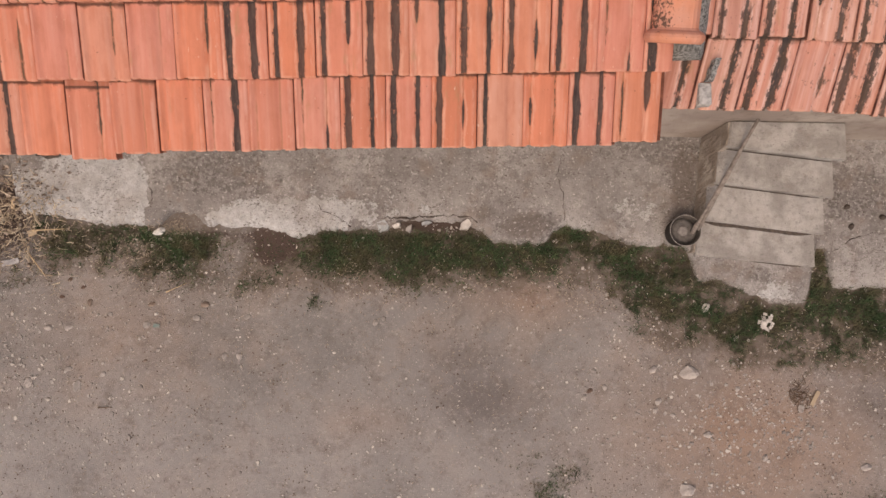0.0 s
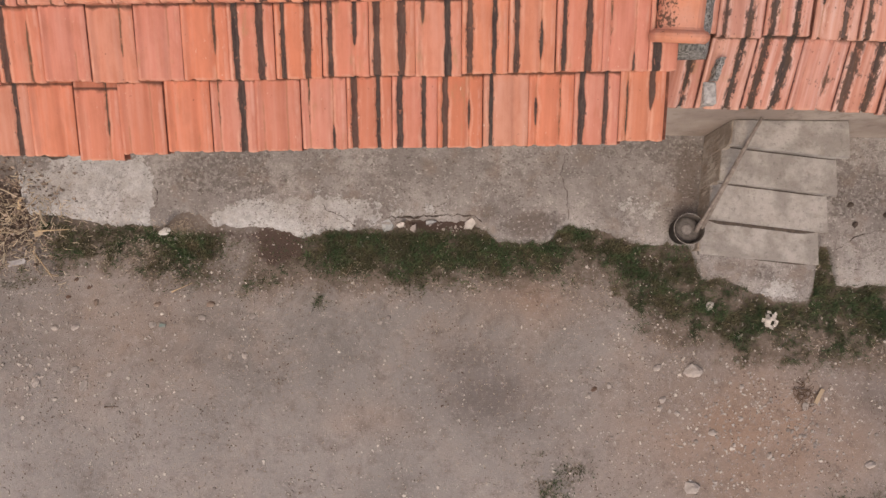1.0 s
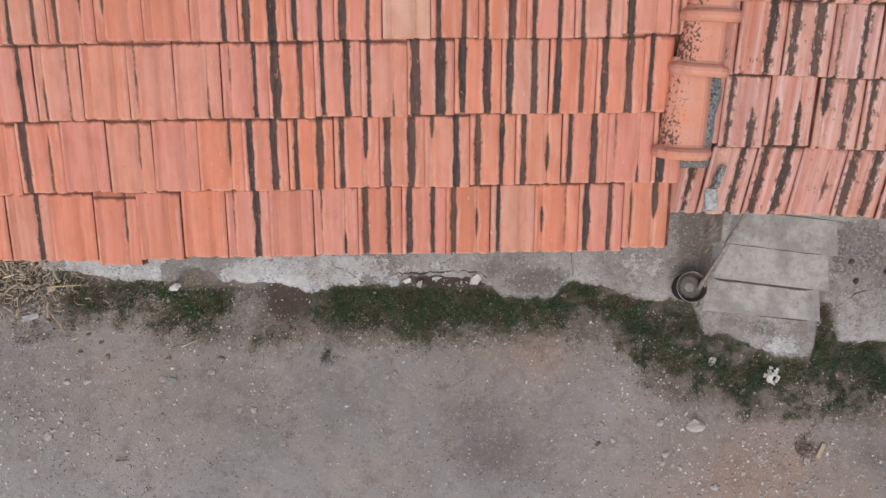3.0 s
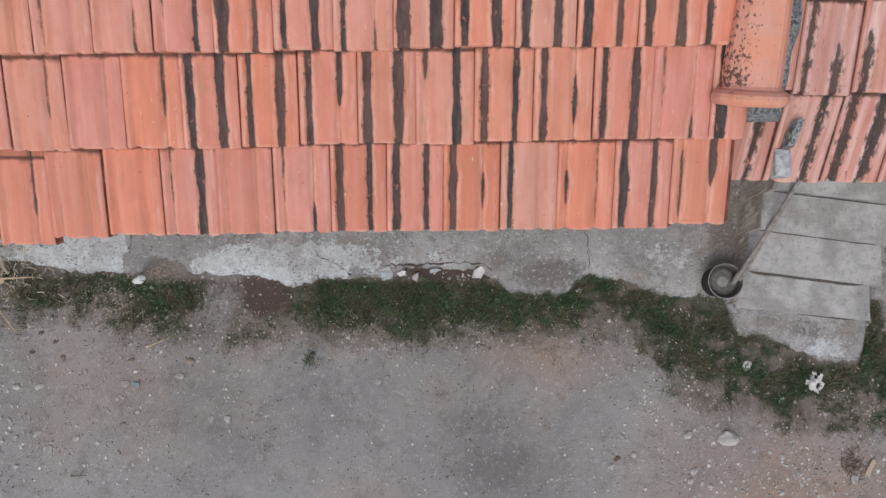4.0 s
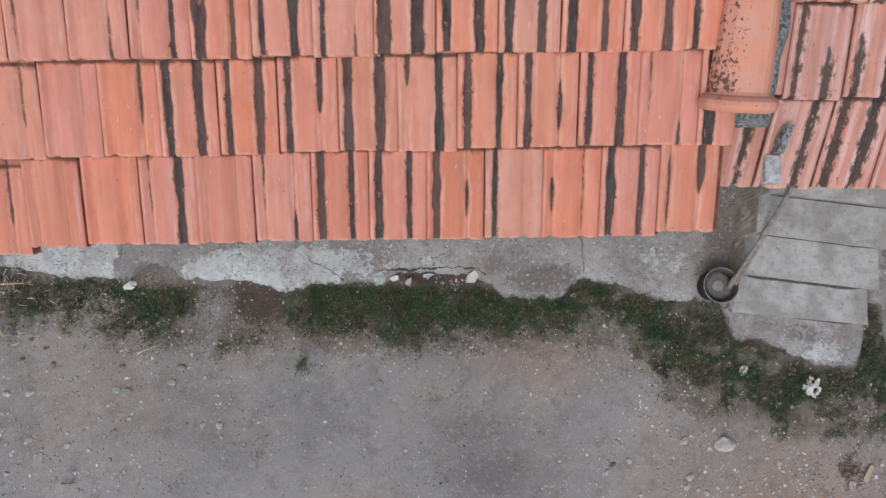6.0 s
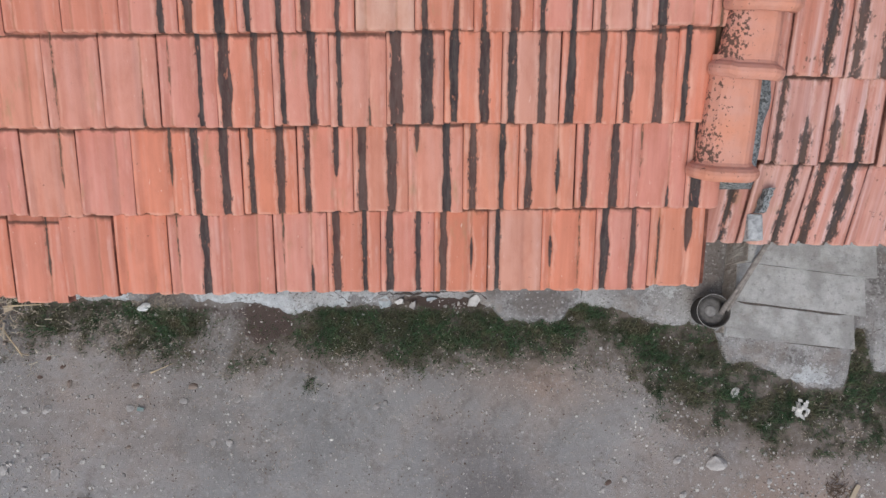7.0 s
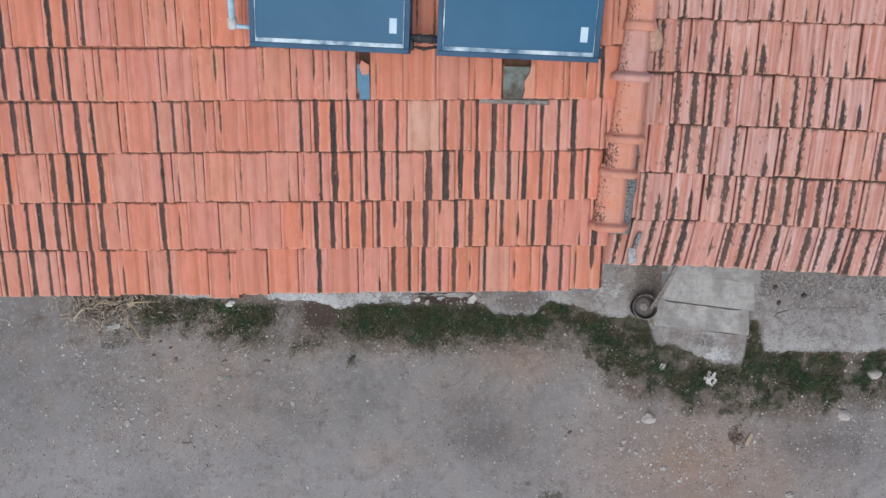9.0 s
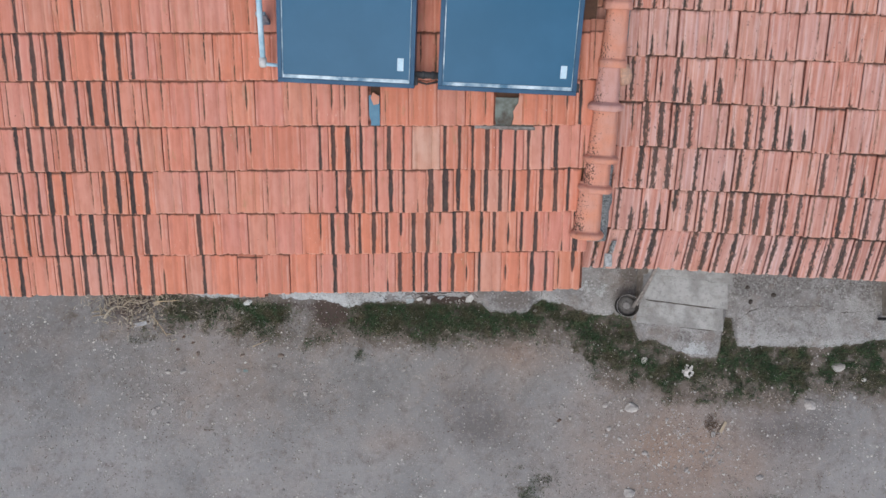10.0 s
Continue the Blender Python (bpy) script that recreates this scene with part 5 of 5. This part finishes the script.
def build_pebbles():
    rnd = random.Random(21)
    verts, faces = [], []
    for _ in range(42000):
        x = rnd.uniform(-5.0, 5.2)
        y = rnd.uniform(-1.9, 0.75)
        if y > apron_edge(x) - 0.02:
            continue
        if grass_cover(x, y) > 0.6 * rnd.random():
            continue
        near = hump(x, 2.5, 1.1) * hump(y, -0.9, 0.6) + 0.6 * hump(x, -3.1, 0.8) * hump(y, -0.2, 0.7) + 0.5 * hump(x, 1.2, 0.5) * hump(y, 0.0, 0.2)
        drift = smooth01(ripple(x, y, 1.5, 50.0) + 0.6 * ripple(x, y, 5.0, 51.0), -0.15, 0.6)
        if rnd.random() > 0.10 + 0.70 * drift + 0.45 * near:
            continue
        s = 0.0035 + 0.0085 * rnd.random() ** 3 + 0.013 * rnd.random() ** 9 + (0.017 * near * rnd.random() ** 8)
        z = ground_z(x, y)
        n = len(verts)
        t = rnd.uniform(0, 6.28)
        e = rnd.uniform(0.3, 1.0)
        ring = []
        for k in range(5):
            a = t + 2 * math.pi * k / 5
            u, v = s * math.cos(a - t) * rnd.uniform(0.8, 1.2), s * e * math.sin(a - t) * rnd.uniform(0.8, 1.2)
            ring.append((x + u * math.cos(t) - v * math.sin(t), y + u * math.sin(t) + v * math.cos(t)))
        verts += [(a, b, z - 0.003) for a, b in ring] + [(x + 0.7 * (a - x), y + 0.7 * (b - y), z + 0.38 * s) for a, b in ring]
        faces += [(n + k, n + (k + 1) % 5, n + 5 + (k + 1) % 5, n + 5 + k) for k in range(5)] + [tuple(n + 5 + k for k in range(5))]
    soup("gravel", verts, faces, pebble_mat, "scattered pale grit and pebbles on the earth", "gravel")


build_pebbles()


def stalks(name, count, place, length, width, material, label, category, seed, curl=0.4, pile=0.05):
    rnd = random.Random(seed)
    verts, faces = [], []
    for _ in range(count):
        x, y = place(rnd)
        t = rnd.uniform(0, 6.28)
        l = length * rnd.uniform(0.3, 1.0)
        w = width * rnd.uniform(0.5, 1.3)
        z = ground_z(x, y) + 0.004 + rnd.random() ** 2 * pile + (0.07 if y > apron_edge(x) - 0.02 else 0.0)
        dz = rnd.uniform(-0.2, 0.25) * pile
        bend = rnd.uniform(-1, 1) * curl
        n = len(verts)
        p = (x, y)
        for k in range(4):
            a = t + bend * k
            q = (p[0] + l / 3 * math.cos(a), p[1] + l / 3 * math.sin(a))
            s, c = math.sin(a) * w, math.cos(a) * w
            zz = max(ground_z(x, y) + 0.003, z + dz * k / 3)
            verts += [(p[0] - s, p[1] + c, zz), (p[0], p[1], zz + w * 0.9), (p[0] + s, p[1] - c, zz)]
            p = q
        for k in range(3):
            i = n + 3 * k
            faces += [(i, i + 3, i + 4, i + 1), (i + 1, i + 4, i + 5, i + 2)]
    return soup(name, verts, faces, material, label, category)


def straw_spot(rnd):
    while True:
        x, y = rnd.gauss(-3.50, 0.29), rnd.gauss(0.66, 0.19)
        if -4.6 < x < -2.75 and 0.05 < y < 1.25:
            return x, y


stalks("straw", 760, straw_spot, 0.075, 0.0028, straw_mat, "loose heap of dry straw and corn leaves by the apron end", "straw", 31, 0.22, 0.08)


stalks("corn_leaf", 34, lambda rnd: (rnd.gauss(-3.60, 0.20), rnd.gauss(0.62, 0.15)), 0.19, 0.0075, straw_mat, "curled dry corn leaves in the straw heap", "leaf", 33, 0.30, 0.09)


def litter_spot(rnd):
    while True:
        x, y = rnd.uniform(-3.4, 5.0), rnd.uniform(-1.6, 0.7)
        if y > apron_edge(x):
            continue
        rim = hump(y, 0.22 - 0.47 * smooth01(x, 1.15, 2.1), 0.16) + 0.7 * hump(x, -2.6, 0.5) * hump(y, 0.45, 0.15)
        drift = smooth01(ripple(x, y, 4.0, 33.0) + 0.6 * ripple(x, y, 11.0, 13.0), -0.1, 0.6)
        if rnd.random() < 0.05 + 0.95 * rim * drift + 0.25 * grass_cover(x, y) * drift:
            return x, y


stalks("plant_litter", 4000, litter_spot, 0.024, 0.0021, litter_mat, "dry pale leaf and straw bits strewn over grass and earth", "litter", 41, 0.5, 0.03)


stalks("dry_straw", 270, lambda rnd: (rnd.gauss(-2.42, 0.16), rnd.gauss(0.47, 0.11)), 0.032, 0.0022, litter_mat, "short pale straw bits drifted over the weeds", "straw", 62, 0.4, 0.02)
stalks("dry_straw", 240, lambda rnd: (rnd.gauss(-2.08, 0.075), rnd.gauss(0.635, 0.05)), 0.035, 0.0022, litter_mat, "short pale straw bits drifted at the apron edge", "straw", 61, 0.4, 0.02)
def crumb_spot(rnd):
    while True:
        x, y = rnd.uniform(-5.0, 5.0), rnd.uniform(-1.8, 0.5)
        if y < apron_edge(x) and rnd.random() < 0.12 + smooth01(ripple(x, y, 1.9, 70.0) + 0.5 * ripple(x, y, 6.0, 71.0), 0.0, 0.6):
            return x, y


stalks("soil_crumbs", 2600, crumb_spot, 0.016, 0.0036, weed_mat, "dark crumbs and bits of twig strewn over the earth", "soil", 71, 0.7, 0.004)
stalks("dry_weed", 60, lambda rnd: (rnd.gauss(3.03, 0.045), rnd.gauss(-0.64, 0.06)), 0.09, 0.003, weed_mat, "dead brown weed lying on the reddish earth", "weed", 51, 0.5, 0.03)


def build_cane(x, y, turn, length, radius, label, material=None):
    d = Vector((math.cos(radians(turn)), math.sin(radians(turn)), 0.0))
    a = Vector((x, y, 0.05 if y > 0.3 else 0.012)) - d * length / 2
    bm = tube(bmesh.new(), [a + d * length * f + Vector((0, 0, 0.006 * math.sin(6 * f))) for f in (0, 0.25, 0.5, 0.75, 1)], [radius * 1.9, radius, radius * 0.9, radius * 0.8, radius * 0.6], 8)
    ob = new("cane", mesh_of("cane", bm, material or cane_mat, True))
    tagged(ob, label, "stick", "dry canes")


build_cane(-3.10, 0.617, 4, 0.25, 0.0055, "pale dry cane lying at the straw heap")
build_cane(-3.18, 0.338, -52, 0.27, 0.005, "thin brown twig lying at the straw heap")
build_cane(-2.05, 0.16, 25, 0.18, 0.004, "thin pale twig lying on the earth")
build_cane(-2.58, -0.81, 2, 0.11, 0.004, "thin dark twig lying on the bare earth", weed_mat)


def build_slip(x, y, z, turn, long, wide, thick, name, material, label, category):
    """A flat torn piece lying on the ground."""
    rnd = random.Random(int(1000 * abs(x)))
    out = []
    for u, v in ((-1, -1), (0.1, -1.05), (1, -0.9), (1.06, 0.1), (0.95, 1), (-0.2, 0.92), (-1.04, 1.0), (-0.97, 0.1)):
        out.append((0.5 * long * u * rnd.uniform(0.86, 1.08), 0.5 * wide * v * rnd.uniform(0.8, 1.1)))
    bm = prism(bmesh.new(), [(a, b, 0.0) for a, b in out], [(a, b, thick + 0.1 * thick * rnd.random()) for a, b in out])
    ob = new(name, mesh_of(name, bm, material))
    ob.matrix_basis = pose(x, y, z, rnd.uniform(-4, 4), rnd.uniform(-4, 4), turn)
    return tagged(ob, label, category)


build_slip(-3.385, 0.83, 0.065, 88, 0.10, 0.026, 0.012, "wood_offcut", cane_mat, "short flat pale wood offcut on the straw heap", "wood")
build_slip(-3.235, 0.592, 0.035, 20, 0.075, 0.05, 0.008, "husk_end", husk_mat, "pale brown husk at the foot of the cane", "husk")
build_slip(-3.41, 0.352, 0.008, 12, 0.15, 0.045, 0.006, "plastic_scrap", grey_plastic, "torn grey plastic scrap on the earth", "scrap")
build_slip(-2.20, -0.150, 0.006, -10, 0.055, 0.032, 0.003, "plastic_scrap", teal_scrap, "faded teal plastic scrap pressed into the earth", "scrap")
build_slip(3.15, -0.67, 0.006, 60, 0.13, 0.035, 0.010, "dry_leaf", husk_mat, "pale curled dry leaf on the reddish earth", "leaf")


# ---- ridge caps over the joint of the two roofs ----
def build_caps():
    spots = ((1.035, 1.118, 0.345), (1.068, 1.428, 0.23), (1.093, 1.620, 0.36), (1.095, 1.948, 0.30), (1.115, 2.210, 0.36), (1.120, 2.545, 0.36), (1.135, 2.87, 0.36), (1.15, 3.2, 0.36), (1.16, 3.53, 0.36), (1.17, 3.86, 0.36), (1.18, 4.19, 0.42))
    for k, (x, y, length) in enumerate(spots):
        nx = spots[k + 1][0] if k + 1 < len(spots) else x + 0.02
        seg = 10
        bm = bmesh.new()
        rings, flank = [], []
        run = length / math.cos(ANGLE) + 0.03
        for f, r, dz in ((0.035, 0.078, 0.0), (0.004, 0.090, 0.002), (-0.004, 0.100, 0.006), (-0.002, 0.108, 0.010), (0.008, 0.115, 0.014), (0.020, 0.118, 0.016), (0.032, 0.116, 0.015), (0.042, 0.108, 0.010), (0.048, 0.097, 0.004), (0.058, 0.092, 0.001), (0.5, 0.088, 0.0), (1.0, 0.080, -0.006)):
            s = f * run if f > 0.4 else f
            if k > 3:
                r = min(0.88 * r, 0.091)
            elif k == 3 and f > 0.05:
                r *= 0.88
            ring = ((1.02, -0.10), (1.0, 0.22), (0.95, 0.42), (0.70, 0.74), (0.52, 0.84), (0.0, 0.88), (-0.52, 0.84), (-0.70, 0.74), (-0.95, 0.42), (-1.0, 0.22), (-1.02, -0.10))
            rings.append([bm.verts.new((r * u * (1 + 0.03 * ripple(u, s, 5.0, k)), s + 0.006 * ripple(u, k, 3.0, 2.0), r * v + dz)) for u, v in ring])
            flank += [max(0.0, min(1.0, 0.15 - 1.25 * u)) * (0.45 + 0.55 * hump(s, 0.08, 0.09)) * (1.0 if s > 0.05 else 0.3) + 0.30 * hump(s, run - 0.08, 0.05) for u, v in ring]
            if k > 1:
                flank[-len(ring):] = [0.75 * v for v in flank[-len(ring):]]
        for a, b in zip(rings, rings[1:]):
            for j in range(seg):
                bm.faces.new((a[j], b[j], b[j + 1], a[j + 1]))
        bm.normal_update()
        yaw = -math.degrees(math.atan2(nx - x, length))
        m = Matrix.Translation((x, y, roof_z(y) + 0.004)) @ pose(0, 0, 0, math.degrees(ANGLE) - 1.5, 0, yaw + (3.5 if k == 0 else 1.5 if k % 2 else -1.5))
        bmesh.ops.transform(bm, matrix=m, verts=bm.verts[:])
        cap = part("ridge_tile", bm, clay_cap, roof_left, "orange clay ridge cap tile")
        cap["tone"] = (0.0, 0.15, 0.05, 0.85, 0.1, 0.3)[k % 6]
        cap.data.attributes.new("shade_side", "FLOAT", "POINT").data.foreach_set("value", flank)
    # mortar bedding beside the caps
    bm = bmesh.new()
    ys = list(np.arange(1.100, 4.5, 0.03))
    cols = []
    for y in ys:
        x = 1.045 + 0.035 * (y - 1.1) + 0.006 * ripple(y, 0, 12.0)
        w = 0.130 + 0.03 * ripple(0.0, y, 9.0, 3.0)
        if y > 1.55:
            w *= 0.72 + 0.4 * ripple(y, 2, 3.0, 5.0)
        zr = roof_z(y, RIGHT_DROP)
        cols.append([bm.verts.new(p) for p in ((x - 0.02, y, zr - 0.02), (x + 0.03, y, zr + 0.10), (x + w * 0.95, y, zr + 0.095 + 0.012 * ripple(y, 1, 20.0)), (x + w + 0.035, y, zr + 0.005))])
    for a, b in zip(cols, cols[1:]):
        for k in range(3):
            bm.faces.new((a[k], a[k + 1], b[k + 1], b[k]))
    bm.faces.new(cols[0])
    bm.faces.new(cols[-1][::-1])
    bmesh.ops.recalc_face_normals(bm, faces=bm.faces[:])
    part("mortar_bed", bm, mortar, roof_right, "rough grey mortar along the ridge caps", True)
    bm = boxes(bmesh.new(), (1.212, 0.917, roof_z(0.917, RIGHT_DROP) - 0.02), (1.268, 1.015, roof_z(0.97, RIGHT_DROP) + 0.018), 0.006)
    part("mortar_dab", bm, pale_mortar, roof_right, "dab of pale mortar at the eave", True)
    bm = bmesh.new()
    cols = []
    for k in range(8):
        y = 1.018 + 0.085 * k / 7
        x, w, z = 1.236 + 0.25 * (y - 1.018) + 0.006 * ripple(y, 0, 40.0), 0.038 + 0.008 * ripple(y, 3, 50.0), roof_z(y, RIGHT_DROP)
        cols.append([bm.verts.new(p) for p in ((x, y, z - 0.01), (x + 0.008, y, z + 0.026), (x + w - 0.006, y, z + 0.024 + 0.006 * ripple(y, 5, 60.0)), (x + w, y, z - 0.01))])
    for a, b in zip(cols, cols[1:]):
        for k in range(3):
            bm.faces.new((a[k], a[k + 1], b[k + 1], b[k]))
    bm.faces.new(cols[0])
    bm.faces.new(cols[-1][::-1])
    bmesh.ops.recalc_face_normals(bm, faces=bm.faces[:])
    part("mortar_dab", bm, mortar, roof_right, "rough grey mortar above the pale dab")
    bm = bmesh.new()
    bmesh.ops.create_icosphere(bm, subdivisions=3, radius=1.0)
    for v in bm.verts:
        w = 1 + 0.30 * noise.noise(v.co * 1.6 + Vector((3.0, 7.0, 1.0))) + 0.10 * noise.noise(v.co * 5.0)
        v.co = Vector((1.205 + 0.052 * w * v.co.x - 0.012 * v.co.y, 2.165 + 0.075 * w * v.co.y, roof_z(2.165) + 0.005 + 0.045 * w * v.co.z + 0.03 * v.co.y))
    part("mortar_lump", bm, tan_mortar, roof_right, "lump of tan mortar beside the ridge caps", True)


build_caps()


# ---- patches under the missing tiles ----
def build_patches():
    for x0, x1, y0, y1, mat, label in ((-0.512, -0.438, 1.832, 2.02, blue_sheet, "blue plastic sheet showing under a missing tile"), (0.352, 0.62, 1.828, 2.02, grey_sheet, "stained grey sheet showing under a broken tile")):
        bm = bmesh.new()
        low = [(x, y, roof_z(y) - 0.030) for x, y in ((x0, y0), (x1, y0), (x1, y1), (x0, y1))]
        prism(bm, low, [(x, y, z + 0.006) for x, y, z in low])
        part("patch_sheet", bm, mat, roof_left, label)
    rnd = random.Random(77)
    for x, y, s, yaw in ((-0.470, 1.995, 0.036, 20),):
        bm = bmesh.new()
        out = [(s * rnd.uniform(0.7, 1.1) * math.cos(t), 1.3 * s * rnd.uniform(0.7, 1.1) * math.sin(t)) for t in (0.2, 1.5, 2.7, 4.0, 5.3)]
        prism(bm, [(a, b, 0) for a, b in out], [(a, b, 0.014) for a, b in out])
        bmesh.ops.transform(bm, matrix=Matrix.Translation((x, y, roof_z(y) - 0.018)) @ pose(0, 0, 0, math.degrees(ANGLE), 0, yaw), verts=bm.verts[:])
        part("tile_shard", bm, clay_cap, roof_left, "broken piece of clay tile")
    # the wavy broken edge left of the next tile, and a lath lying under the gap
    out = ((0.470, 1.848), (0.535, 1.848), (0.535, 2.03), (0.512, 2.03), (0.507, 1.985), (0.488, 1.955), (0.474, 1.930), (0.481, 1.895))
    bm = prism(bmesh.new(), [(x, y, roof_z(y) - 0.016) for x, y in out], [(x, y, roof_z(y) + 0.003 - 0.05 * (y - 1.848)) for x, y in out])
    part("tile_shard", bm, clay_cap, roof_left, "broken edge of a clay tile")
    rim = [(0.215 + 0.0415 * k, 1.840 - 0.0005 * k + 0.002 * ripple(k, 0, 0.7)) for k in range(11)]
    out = [(x, y - 0.017 + 0.003 * ripple(x, 1, 30.0)) for x, y in rim] + rim[::-1]
    bm = prism(bmesh.new(), [(x, y, roof_z(y) - 0.036) for x, y in out], [(x, y, roof_z(y) - 0.008) for x, y in out])
    part("lath", bm, wood_grey, roof_left, "thin grey wooden lath under the broken tile")


build_patches()


# ---- tiles last ----
def lay_roofs():
    rnd = random.Random(3)
    for k, (x0, codes) in enumerate(LEFT_COURSES):
        codes = codes.split()
        spare = 10
        for i in range(-spare, len(codes)):
            code = codes[i] if i >= 0 else rnd.choice(("11", "22", "00", "32", "10", "23"))
            x = x0 + i * PITCH
            if code == "--" or x < -5.2:
                continue
            y = course_left(k, x + TILE_W / 2)
            half = code[1] == "h"
            tone = rnd.uniform(0.0, 1.0) + (0.22 if k > 2 else 0.0)
            if code[1] == "p":
                tone = 1.6
            if (k, i) in ((0, 3), (0, 18), (2, 18), (3, 19), (2, 6), (3, 7)):
                tone = 1.25
            if (k, i) in ((0, 13), (0, 14), (1, 21), (2, 8), (2, 12), (2, 7)):
                tone = 1.0
            drop_y = -0.004 if (k == 0 and i == 9) else 0.0
            me = HALF_LEFT if half else LEFT_TILES[rnd.randrange(4)]
            lay_tile(me, x + rnd.gauss(0, 0.0015), y + drop_y + rnd.gauss(0, 0.003), 0.0, roof_left, rnd, code, tone, 0.5)
    # the fifth course goes on past its two gaps
    for start, codes in ((-0.432, "10 00 0p 11"), (0.512, "00 11 20")):
        for i, code in enumerate(codes.split()):
            x = start + i * PITCH
            tone = 1.2 if code[1] == "p" else 0.3
            lay_tile(LEFT_TILES[i], x, course_left(4, x + 0.1) + rnd.gauss(0, 0.003), 0.0, roof_left, rnd, code, tone, 0.5)
    for k, (x0, codes) in enumerate(RIGHT_COURSES):
        codes = codes.split()
        for i in range(-1, 25):
            code = "12" if i < 0 else codes[i] if i < len(codes) else rnd.choice(("2f", "f2", "1e", "33", "02", "e1", "f0") if k < 4 else ("1e", "e0", "0e", "ff", "01"))
            x = x0 + i * 0.2025
            y = course_right(k, x + TILE_W / 2)
            lay_tile(RIGHT_TILES[min(k, 3)][rnd.randrange(3)], x + rnd.gauss(0, 0.002), y + rnd.gauss(0, 0.004), RIGHT_DROP, roof_right, rnd, code, rnd.uniform(0, 1), -1.5, 1.2)


lay_roofs()


def lay_rest():
    """The upper courses and the far slopes, joined."""
    rnd = random.Random(8)
    for roof, material, x0, x1, drop, first, pitch in ((roof_left, clay_joined, -5.15, 1.0, 0.0, 8, 0.195), (roof_right, clay_old_joined, 1.05, 6.1, RIGHT_DROP, 8, 0.2)):
        src = tile_mesh("tile_source", material, TILE_W, 2)
        co = [v.co.copy() for v in src.vertices]
        polys = [tuple(p.vertices) for p in src.polygons]
        verts, faces, local = [], [], []
        for side in (1, -1):
            for k in range(first if side > 0 else 0, 13):
                y = (0.675 if drop == 0 else 0.870) + 0.2840 * k
                if y > 4.45:
                    break
                n = int((x1 - x0) / pitch)
                for i in range(n):
                    x = x0 + (i + 0.5 * (k % 2)) * pitch
                    if x > x1 - 0.1:
                        continue
                    m = Matrix.Translation((x, y, roof_z(y, drop) - 0.021)) @ Euler((ANGLE - math.atan(0.024 / 0.311), 0, rnd.gauss(0, 0.004))).to_matrix().to_4x4()
                    if side < 0:
                        m = Matrix.Translation((x0 + x1, 9.2, 0)) @ Matrix.Rotation(math.pi, 4, "Z") @ m
                    base = len(verts)
                    verts += [tuple(m @ c) for c in co]
                    local += [v for c in co for v in c]
                    faces += [tuple(base + v for v in p) for p in polys]
        me = bpy.data.meshes.new("upper_tiles")
        me.from_pydata(verts, [], faces)
        me.materials.append(material)
        me.attributes.new("local", "FLOAT_VECTOR", "POINT").data.foreach_set("vector", local)
        ob = new("upper_tiles", me)
        ob.parent = roof
        tagged(ob, kind="stuff")


lay_rest()
bm = tube(bmesh.new(), [(-5.2, 4.6, roof_z(4.6) - 0.01), (1.0, 4.6, roof_z(4.6) - 0.01), (6.15, 4.6, roof_z(4.6, RIGHT_DROP) - 0.01)], 0.11, 14)
part("ridge_cap", bm, clay_cap, roof_left, "row of clay ridge tiles", True)
